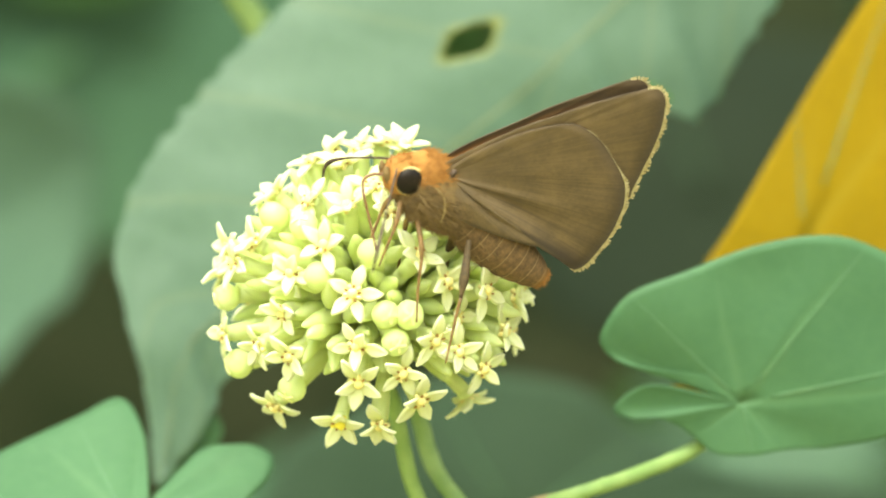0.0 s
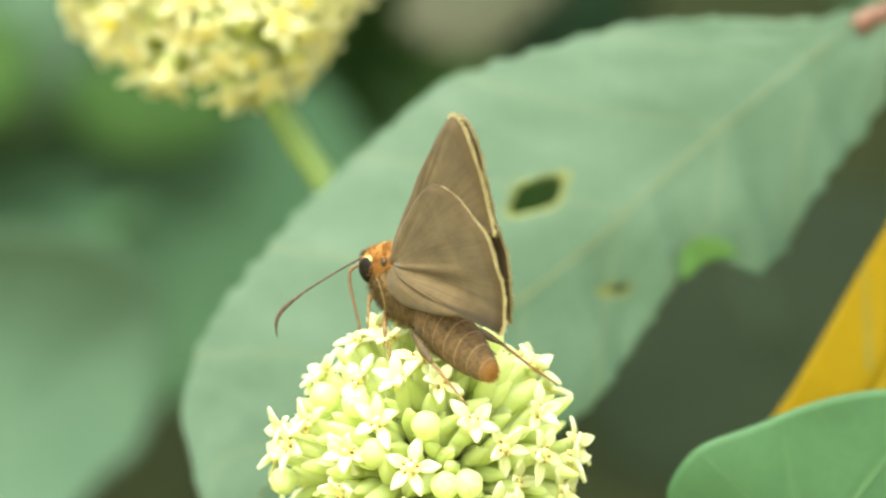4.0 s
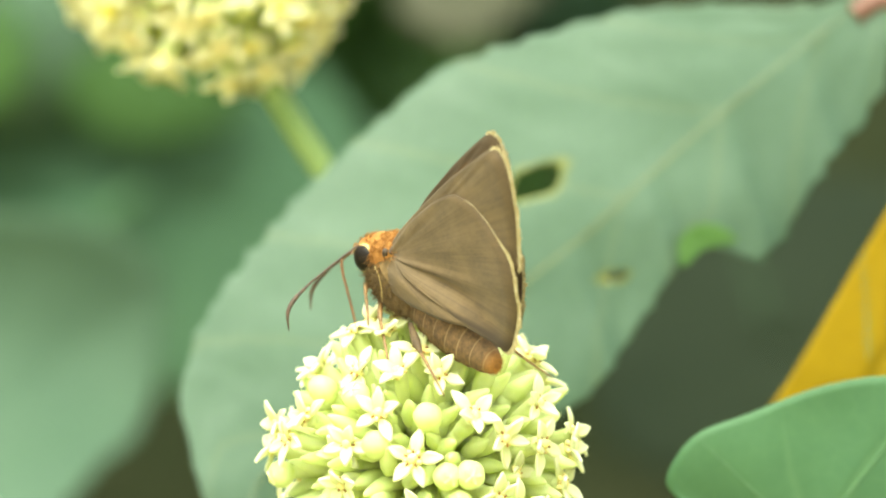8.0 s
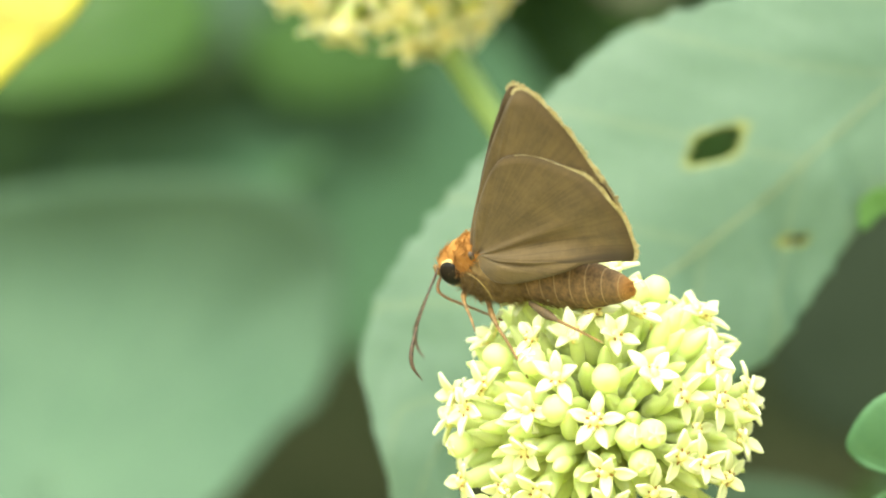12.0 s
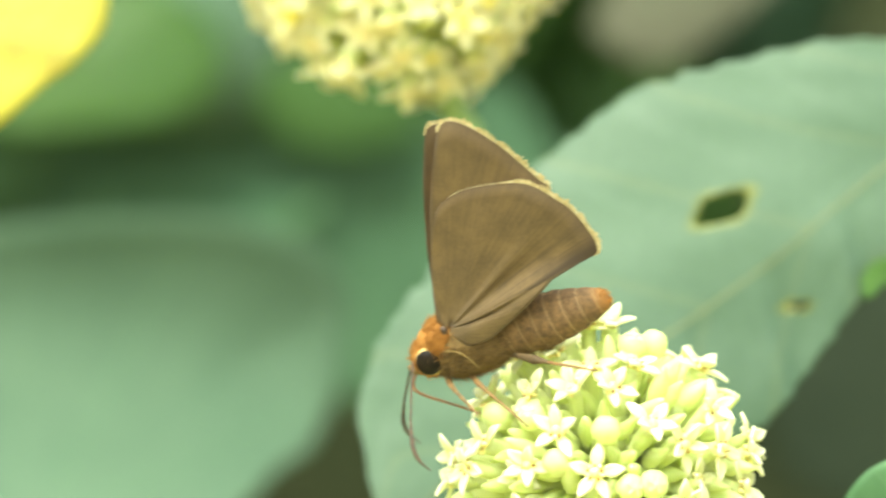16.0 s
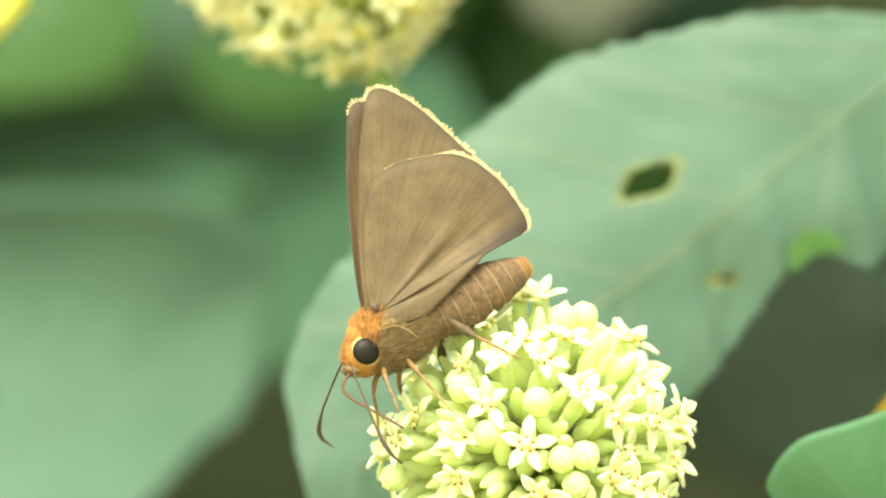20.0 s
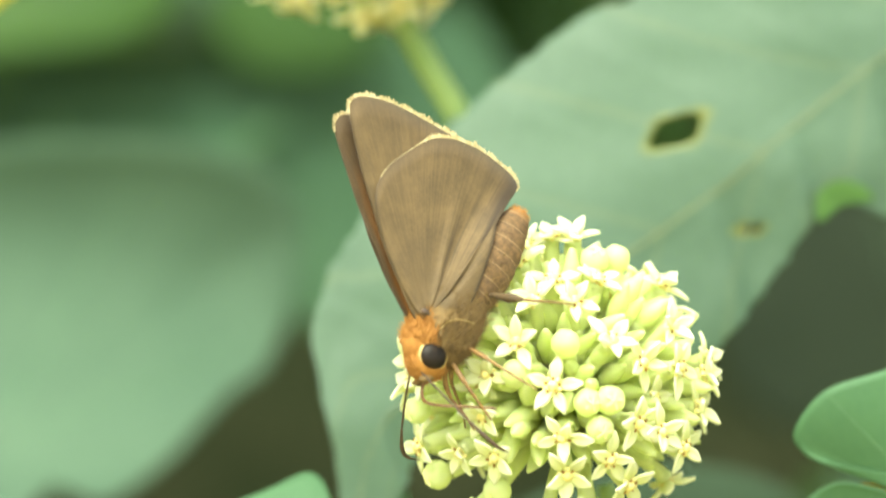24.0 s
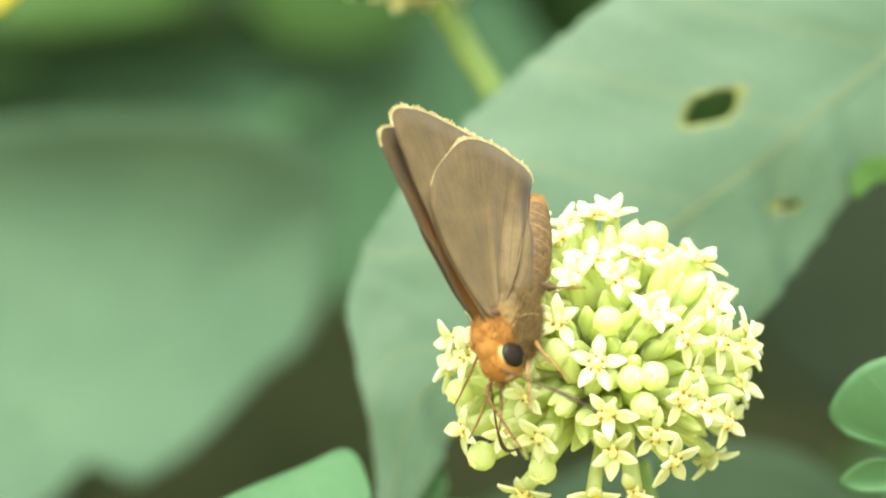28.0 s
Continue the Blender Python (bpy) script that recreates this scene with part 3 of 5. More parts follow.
leaf_thing("yellow_leaf", fan("blade", (760, 100), ((585, 60), (638, 140), (750, 336), (866, 524), (948, 640), (1050, 640), (1080, 300), (960, 0), (800, -90), (640, -100), (585, 0)), 48, (0.0, 0.0), M_YELLOW, 8, 4.0, 7.0, 5, 0.15, (2, 4)),
           "deep yellow withering leaf")
leaf_thing("yellow_leaf", fan("blade", (557, -183), ((477, -158), (557, -151), (637, -173), (657, -208), (597, -201), (537, -183), (487, -175)), 16, (0.0, 0.0), M_YELLOW, 5, 1.0, 8.0),
           "narrow yellow withered leaf behind the heart-shaped one")
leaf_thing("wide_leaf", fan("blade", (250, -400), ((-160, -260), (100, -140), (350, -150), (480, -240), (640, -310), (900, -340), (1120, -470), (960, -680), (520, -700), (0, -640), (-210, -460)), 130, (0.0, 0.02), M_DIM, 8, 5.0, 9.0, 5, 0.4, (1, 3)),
           "dull green leaf below the umbel, shade put into its colour")
# this leaf's near-black colour stands for the shade of the gap
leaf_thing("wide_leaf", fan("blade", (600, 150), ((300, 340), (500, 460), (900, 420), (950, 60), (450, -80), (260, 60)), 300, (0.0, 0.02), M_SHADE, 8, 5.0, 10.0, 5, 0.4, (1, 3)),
           "dark green leaf with shade put into its colour")


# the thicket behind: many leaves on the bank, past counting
# gaps that show the shade-dark bank: middle and half sizes in view units
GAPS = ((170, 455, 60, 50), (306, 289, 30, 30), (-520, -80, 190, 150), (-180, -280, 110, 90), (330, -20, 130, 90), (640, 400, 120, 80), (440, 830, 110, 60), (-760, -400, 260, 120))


def thicket_leaf(L, W, material, bend):
    """A pointed leaf standing on its stalk end, curved over backwards."""
    pts, uvs, faces = [], [], []
    for i in range(11):
        f = i / 10
        w = W * math.sin(math.pi * min(1, f * 0.97 + 0.02)) ** 0.75
        for v in (-1, -0.5, 0, 0.5, 1):
            pts.append(Vector((w * v, 0.004 * abs(v) + bend * f * f, L * f)))
            uvs.append((f, 0.75 + v * 0.25))
    for i in range(10):
        for j in range(4):
            a = i * 5 + j
            faces.append((a, a + 1, a + 6, a + 5))
    ns = sheet_normals(pts, faces)
    v, f, u = two_sided(list(zip(pts, ns)), faces, uvs, 0.0004)
    me = mesh_of("thicket_leaf", v, f, material, True, u)
    return me


def build_thicket():
    rng = random.Random(21)
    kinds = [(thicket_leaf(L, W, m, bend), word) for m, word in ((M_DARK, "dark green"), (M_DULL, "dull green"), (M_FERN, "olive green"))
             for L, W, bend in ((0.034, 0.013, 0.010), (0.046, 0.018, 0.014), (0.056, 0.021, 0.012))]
    ribs = {}
    for k, (L, W, bend) in enumerate(((0.034, 0.013, 0.010), (0.046, 0.018, 0.014), (0.056, 0.021, 0.012)) * 3):
        ribs[kinds[k][0].name] = tube("midrib", [(0, bend * f * f - 0.0003, L * f) for f in (-0.12, 0.0, 0.3, 0.6, 0.97)], [(0, 0.0007), (1, 0.0002)], M_RIB, 6, 3)
    for n in range(400):
        y = rng.uniform(290, 450)
        c = place(rng.uniform(-1700, 1500), rng.uniform(-1000, 1300), y)
        me, word = rng.choice(kinds)
        m = Matrix.Translation(c) @ pose(0, 0, 0, rng.uniform(-50, 20), rng.uniform(0, 360), rng.uniform(-35, 35))
        line = [m @ Vector((0, 0, f)) for f in (0.0, 0.012, 0.024, 0.036, 0.048)]
        spots = [(p.x / VIEW_UNIT / (1 + y / 1100), (p.z - 1) / VIEW_UNIT / (1 + y / 1100)) for p in line]
        if noise.noise(c * 22) > 0.38 or any(((gx - a) / (ra + 110)) ** 2 + ((gz - d) / (rb + 110)) ** 2 < 1.0 for gx, gz in spots for a, d, ra, rb in GAPS):
            continue
        ob = tagged(new("bank_leaf", me), word + " pointed leaf on the bank", "leaf", "leaves on the bank")
        ob.matrix_basis = m
        part("midrib", ribs[me.name], ob)


build_thicket()


# ---- stems of the vine ----
def stem(name, points, r, label, material=None):
    return tagged(new(name, tube(name, [place(*p) for p in points], r, material or M_STEM, 12, 8, 0.10)), label, "stem")


stem("vine_stem", ((72, -173, 14), (97, -268, 14), (122, -321, 13), (182, -401, 12), (202, -453, 12), (237, -523, 12), (327, -693, 14)), 0.00095, "pale green climbing vine stem")
right_stalk = stem("leaf_stalk", ((187, -425, 11), (227, -391, 11), (297, -363, 10), (372, -341, 9), (477, -305, 14), (572, -261, 17.5), (652, -183, 16.5)), 0.00082, "thin stalk turning from reddish to yellow-green")
part("reddish_base", tube("reddish_base", [place(*p) for p in ((200, -412, 11), (227, -391, 11), (262, -376, 10.5), (297, -363, 10), (330, -353, 9.6))], [(0, 0.00105), (0.7, 0.0010), (1, 0.00080)], M_RED, 12, 8), right_stalk, label="reddish skin")
stem("leaf_stalk", ((187, -445, 11), (97, -458, 9), (-78, -453, 6), (-233, -435, 9), (-373, -425, 11), (-433, -398, 12)), 0.0008, "thin pale green leaf stalk")
node_bump = tagged(new("stem_node", ellipsoid("stem_node", place(192, -433, 11), (0.0016, 0.0015, 0.0022), M_STEM, 16, 10, 0.3)), "swollen green joint of the vine", "stem joint")
part("stub", ellipsoid("stub", place(214, -432, 10), (0.0008, 0.0008, 0.0010), M_RED, 10, 6, 0.3), node_bump, label="small dry yellowish stub")


# ---- flowers ----
def petal_mesh(material):
    """One thick blunt-pointed petal, along x from the flower's middle, hollowed along its middle and bent back at the tip."""
    prof = [(0.00030, 0.00024), (0.0007, 0.00040), (0.0012, 0.00060), (0.0017, 0.00058), (0.0021, 0.00042), (0.00248, 0.00022), (0.00275, 0.00004)]
    pts, uvs, faces = [], [], []
    for i, (x, w) in enumerate(prof):
        z = 0.0005 + 0.40 * x - 60 * x * x
        for j in (-1, -0.55, 0, 0.55, 1):
            pts.append(Vector((x, w * j, z + 0.00016 * abs(j) ** 1.5 * w / 0.0005)))
            uvs.append((i / 6, (j + 1) / 2))
    for i in range(6):
        for j in range(4):
            a = i * 5 + j
            faces.append((a, a + 5, a + 6, a + 1))
    ns = sheet_normals(pts, faces)
    v, f, u = two_sided(list(zip(pts, ns)), faces, uvs, 0.00030)
    return mesh_of("petal", v, f, material, True, u)


def corona_mesh(top):
    """Five little lobes round a knob, with brown gaps."""
    bm = bmesh.new()
    bmesh.ops.create_uvsphere(bm, u_segments=10, v_segments=6, radius=0.00056, matrix=Matrix.Translation((0, 0, 0.00095)))
    for k in range(5):
        a = 2 * math.pi * (k + 0.5) / 5
        m = Matrix.Rotation(a, 4, "Z") @ Matrix.Translation((0.00070, 0, 0.00092)) @ Matrix.Diagonal((1.3, 0.9, 1.1, 1))
        bmesh.ops.create_uvsphere(bm, u_segments=6, v_segments=4, radius=0.00028, matrix=m)
    first = len(bm.faces)
    for k in range(5):
        a = 2 * math.pi * k / 5
        m = Matrix.Rotation(a, 4, "Z") @ Matrix.Translation((0.00070, 0, 0.00112)) @ Matrix.Diagonal((1.5, 0.8, 0.8, 1))
        bmesh.ops.create_icosphere(bm, subdivisions=1, radius=0.00015, matrix=m)
    bm.faces.ensure_lookup_table()
    for f in bm.faces[first:]:
        f.material_index = 1
    for f in bm.faces:
        f.smooth = True
    me = bpy.data.meshes.new("corona")
    bm.to_mesh(me)
    bm.free()
    me.materials.append(top)
    me.materials.append(M_ANTHER)
    return me


def calyx_mesh():
    verts, faces = [], []
    prof = [(-0.0003, 0.00035), (0.0000, 0.00075), (0.0004, 0.00085), (0.0006, 0.0006)]
    for z, r in prof:
        for k in range(10):
            a = 2 * math.pi * k / 10
            verts.append((r * math.cos(a), r * math.sin(a), z))
    for i in range(3):
        for k in range(10):
            k2 = (k + 1) % 10
            faces.append((i * 10 + k, i * 10 + k2, (i + 1) * 10 + k2, (i + 1) * 10 + k))
    return mesh_of("calyx", verts, faces, M_BUD)


def bud_mesh(long=1.0, wide=1.0, sharp=0.0):
    """Round closed bud with five furrows meeting at the tip."""
    verts, faces = [], []
    nu, nv = 20, 10
    for i in range(nv + 1):
        th = math.pi * i / nv
        for k in range(nu):
            ph = 2 * math.pi * k / nu
            r = wide * 0.0016 * math.sin(th) * (1 - sharp * max(0.0, math.cos(th))) * (1 - 0.07 * (math.cos(5 * ph / 2) ** 8) * (1 + math.cos(th)) / 2)
            dent = 0.00022 * math.exp(-(th / 0.35) ** 2)
            verts.append((r * math.cos(ph), r * math.sin(ph), 0.0014 + 0.0015 * long * math.cos(th) - dent))
    for i in range(nv):
        for k in range(nu):
            k2 = (k + 1) % nu
            faces.append((i * nu + k, (i + 1) * nu + k, (i + 1) * nu + k2, i * nu + k2))
    return mesh_of("bud", verts, faces, M_BUD)


def seam_mesh():
    """The five pale seams on a bud's tip."""
    bm = bmesh.new()
    for k in range(5):
        a = 2 * math.pi * k / 5
        m = Matrix.Rotation(a, 4, "Z") @ Matrix.Translation((0.00048, 0, 0.00276)) @ Matrix.Rotation(0.22, 4, "Y") @ Matrix.Diagonal((0.00105, 0.00024, 0.00016, 1))
        bmesh.ops.create_cube(bm, size=1.0, matrix=m)
    me = bpy.data.meshes.new("seams")
    bm.to_mesh(me)
    bm.free()
    me.materials.append(M_SEAM)
    return me


PETAL, PETAL_OLD, CORONA, CORONA_YELLOW, CALYX = petal_mesh(M_PETAL), petal_mesh(M_PETAL_OLD), corona_mesh(M_CORONA), corona_mesh(M_POLLEN), calyx_mesh()
BUD, BUD_LONG, BUD_SLIM, SEAM = bud_mesh(), bud_mesh(1.25), bud_mesh(1.8, 0.56, 0.5), seam_mesh()
PEDICEL = tube("pedicel", [(0, 0, 0), (0, 0, 0.5), (0, 0, 1.0)], [(0, 0.30), (0.5, 0.45), (0.85, 0.78), (1.0, 0.82)], M_PEDICEL, 8, 3)


def facing(d, twist):
    return d.to_track_quat("Z", "Y").to_matrix().to_4x4() @ Matrix.Rotation(twist, 4, "Z")


def facing_along(d, degrees):
    """Facing d, with the first petal turned to this angle in the upright plane."""
    a = Vector((math.cos(radians(degrees)), 0, math.sin(radians(degrees))))
    x = (a - d * a.dot(d)).normalized()
    y = d.cross(x)
    return Matrix((x, y, d)).transposed().to_4x4()


def flower(umbel, d, dist, twist, size, open_one, yellow=False, rng=random, petal=None, young=False, stray=0.42, along=None):
    """One floret of the umbel on its own stalk, in the direction d from the umbel's middle."""
    lean = (d + stray * Vector((rng.uniform(-1, 1), rng.uniform(-1, 1), rng.uniform(-1, 1)))).normalized()
    root = Matrix.Translation(d * dist) @ (facing(lean, twist) if along is None else facing_along(lean, along)) @ Matrix.Scale(size, 4)
    base = Vector((rng.uniform(-0.0022, 0.0022), rng.uniform(-0.0022, 0.0022), rng.uniform(-0.0035, 0.0005)))
    way = d * dist - base
    thick = rng.uniform(0.00100, 0.00132)
    ped = Matrix.Translation(base) @ facing(way.normalized(), 0) @ Matrix.Diagonal((thick, thick, way.length, 1))
    if open_one:
        f = part("flower", CALYX, umbel, root)
        for k in range(5):
            q = Matrix.Rotation(2 * math.pi * k / 5 + rng.uniform(-0.12, 0.12), 4, "Z") @ Matrix.Rotation(rng.uniform(-0.55, 0.30), 4, "Y") @ Matrix.Diagonal((rng.uniform(0.92, 1.1), rng.uniform(0.9, 1.1), 1, 1))
            part("petal", petal or PETAL, f, q)
        part("corona", CORONA_YELLOW if yellow or (petal is PETAL_OLD and rng.random() < 0.25) else CORONA, f)
    else:
        f = part("bud", BUD_SLIM if young else BUD if rng.random() < 0.7 else BUD_LONG, umbel, root)
        if not young:
            part("seams", SEAM, f)
    part("pedicel", PEDICEL, umbel, ped)


# florets on the near side: right and up from the middle, in hundredths of the umbel's radius; turn of one petal (degrees)
OPEN = ((-15, 2, 79), (26, 28, -101), (-36, 33, 79), (-63, -11, 172), (-59, 15, 54), (-89, 20, -86), (-95, 30, 124), (-98, 14, 164), (-77, -33, 74), (-56, -40, -166), (-10, -33, 54),
        (41, -26, 14), (55, -35, -36), (74, -46, 9), (46, 14, 54), (71, 8, -16), (95, 13, 14), (72, 36, 79), (71, 65, -26), (25, 73, 34), (5, 60, -96), (-20, 62, -116), (-46, 65, 139))
OPEN_RIM = ((-81, 34, 119), (14, 96, 73), (-24, 86, 53), (-6, 76, 83), (-66, -73, 165), (5, -85, -95), (20, -50, 145), (30, -66, 10), (87, -20, -30), (92, 2, -25), (-10, -57, -160), (-94, -26, 150),
            (-44, 87, 65), (-71, 68, -160), (-15, 97, 110), (-32, 93, 75), (0, 98, 90), (-23, -86, -110))
BUDS = ((-74, 54), (-52, 47), (-2, 31), (-42, 14), (5, -11), (24, -11), (14, -30), (-98, -1), (42, 86), (26, 87), (-86, -47), (-58, -64))


def young_buds(u, rng, rows):
    """The young buds deep in the head, past counting, on their stalks."""
    verts, faces = [], []
    for d, dist, size in rows:
        base = Vector((rng.uniform(-0.002, 0.002), rng.uniform(-0.002, 0.002), rng.uniform(-0.003, 0.0005)))
        way = d * dist - base
        lean = (d + 0.42 * Vector((rng.uniform(-1, 1), rng.uniform(-1, 1), rng.uniform(-1, 1)))).normalized()
        for me, m in ((BUD_SLIM, Matrix.Translation(d * dist) @ facing(lean, 0) @ Matrix.Scale(size, 4)),
                      (PEDICEL, Matrix.Translation(base) @ facing(way.normalized(), 0) @ Matrix.Diagonal((0.0011, 0.0011, way.length, 1)))):
            n = len(verts)
            verts += [m @ v.co for v in me.vertices]
            faces += [tuple(n + i for i in p.vertices) for p in me.polygons]
    tagged(part("young_growth", mesh_of("young_growth", verts, faces, M_BUD), u), "small pale green young buds", kind="stuff")


def umbel_thing(label, radius, seed, near=True, count=190):
    rng = random.Random(seed)
    u = tagged(new("flower_umbel"), label, "flower head")
    taken = []

    def add(x, z, is_open, along=None):
        d = Vector((x, -math.sqrt(max(0.02, 1 - x * x - z * z)), z)).normalized()
        taken.append(d)
        far = 1.09 if x < -0.85 else 1.06 if z > 0.8 else 1.0
        flower(u, d, radius * far * (0.93 if is_open else 0.86) * rng.uniform(0.98, 1.03), 0.0, rng.uniform(1.06, 1.20) if is_open else rng.uniform(0.94, 1.06), is_open, along == -110, rng, stray=0.26, along=along)

    if near:
        for x, z, turn in OPEN + OPEN_RIM:
            add(x / 100, z / 100, True, turn)
        for x, z in BUDS:
            add(x / 100, z / 100, False)
    for i in range(count):
        zz = 1 - 2 * (i + 0.5) / count
        ph = i * 2.39996 + seed
        d = Vector((math.sqrt(1 - zz * zz) * math.cos(ph), math.sqrt(1 - zz * zz) * math.sin(ph), zz))
        if zz < (-0.93 if not near else -0.25 if d.y > 0 else -0.72) or any((d - t).length < (0.30 if near else 0.165) for t in taken):
            continue
        taken.append(d)
        op = rng.random() < (0.80 if near else 0.85)
        flower(u, d, radius * (rng.uniform(0.84, 0.92 if near else 1.0) if op else rng.uniform(0.66, 0.82)), rng.uniform(0, 6.28), rng.uniform(1.1, 1.25) if op else rng.uniform(0.85, 1.05), op, False, rng, PETAL if near else PETAL_OLD)
    for i in range(420):
        # florets tucked between the outer ones
        zz = 1 - 2 * (i + 0.5) / 420
        ph = i * 2.39996 + 0.7 * seed
        d = Vector((math.sqrt(1 - zz * zz) * math.cos(ph), math.sqrt(1 - zz * zz) * math.sin(ph), zz))
        if zz < (-0.45 if near and d.y > 0 else -0.6) or any((d - t).length < (0.20 if near else 0.16) for t in taken):
            continue
        taken.append(d)
        op = rng.random() < (0.12 if near else 0.7)
        flower(u, d, radius * (rng.uniform(0.70, 0.80) if op else rng.uniform(0.64, 0.78)), rng.uniform(0, 6.28), rng.uniform(0.95, 1.15) if op else rng.uniform(0.95, 1.12), op, False, rng, PETAL if near else PETAL_OLD, near, 0.25 if near else 0.42)
    young = []
    for n, low, high, turn in ((280, 0.60 if near else 0.56, 0.80 if near else 0.76, 1.3), (150, 0.40, 0.58, 0.4)):
        for i in range(n):
            zz = 1 - 2 * (i + 0.5) / n
            ph = i * 2.39996 + turn + seed
            d = Vector((math.sqrt(1 - zz * zz) * math.cos(ph), math.sqrt(1 - zz * zz) * math.sin(ph), zz))
            if zz > (-0.45 if near and n == 280 else -0.75):
                young.append((d, radius * rng.uniform(low, high), rng.uniform(0.95, 1.25)))
            if not near and n == 280 and i % 4 == 0 and zz > -0.8:
                e = (d + Vector((rng.uniform(-0.2, 0.2), rng.uniform(-0.2, 0.2), rng.uniform(-0.2, 0.2)))).normalized()
                flower(u, e, radius * rng.uniform(0.76, 0.90), rng.uniform(0, 6.28), rng.uniform(0.95, 1.15), True, False, rng, PETAL_OLD)
    young_buds(u, rng, young)
    part("peduncle", tube("peduncle", [(0, 0, 0.001), (0.0010, 0.001, -0.008), (0.0024, 0.004, -0.0122), (0.0046, 0.0075, -0.0205), (0.0077, 0.0095, -0.0255), (0.0115, 0.011, -0.0272)], [(0, 0.0010), (1, 0.00082)], M_STEM, 10, 6, 0.08)
         if near else tube("peduncle", [(0, 0, 0.001), (0.003, 0.0005, -0.009), (0.0068, 0.001, -0.0179), (0.0138, 0.002, -0.029), (0.026, 0.004, -0.048)], 0.0016, M_STEM, 10, 6, 0.08), u)
    return u


umbel = umbel_thing("round head of cream star flowers and green buds", 0.0162, 3)
umbel.matrix_basis = pose(0, 0, 1.0)
umbel_back = umbel_thing("yellowish cream flower head on a pale stem", 0.0178, 11, False, 230)
umbel_back.matrix_basis = Matrix.Translation(place(-394, 896, 66))


# ---- the butterfly: x forward, y to its left, z up; view units round the left wing's root ----
def u3(x, y, z):
    return Vector((x, y, z)) * VIEW_UNIT


def fur(name, centre, radii, count, length, material, seed, only=None, lean=(-1.0, 0, 0.1)):
    """A coat of fine hairs on an ellipsoid."""
    rng = random.Random(seed)
    verts, faces = [], []
    for _ in range(count):
        d = Vector((rng.gauss(0, 1), rng.gauss(0, 1), rng.gauss(0, 1))).normalized()
        if only and not only(d):
            continue
        p = Vector((d.x * radii[0], d.y * radii[1], d.z * radii[2])) + Vector(centre)
        t = (d * 0.55 + Vector(lean) * rng.uniform(0.4, 1.0) + Vector((rng.uniform(-.3, .3), rng.uniform(-.3, .3), rng.uniform(-.3, .3)))).normalized()
        s = t.cross(Vector((0.3, 0.5, 0.8))).normalized() * 0.00005
        s2 = t.cross(s).normalized() * 0.00005
        n = len(verts)
        verts += [p + s, p - s * 0.5 + s2, p - s * 0.5 - s2, p + t * length * rng.uniform(0.6, 1.2)]
        faces += [(n, n + 1, n + 3), (n + 1, n + 2, n + 3), (n + 2, n, n + 3)]
    return mesh_of(name, verts, faces, material, False)


FORE = ((0, 6), (60, 14), (150, 18), (260, 16), (350, 8), (405, 0), (424, -12), (428, -34), (412, -72), (385, -112), (352, -150), (318, -186), (295, -200), (200, -150), (100, -90), (30, -40))
HIND = ((5, -2), (90, 8), (180, 4), (240, -10), (268, -32), (288, -67), (299, -123), (302, -170), (290, -207), (266, -240), (243, -265), (208, -289), (178, -304), (154, -302), (150, -272), (126, -236), (88, -196), (44, -150), (0, -100), (-20, -50))


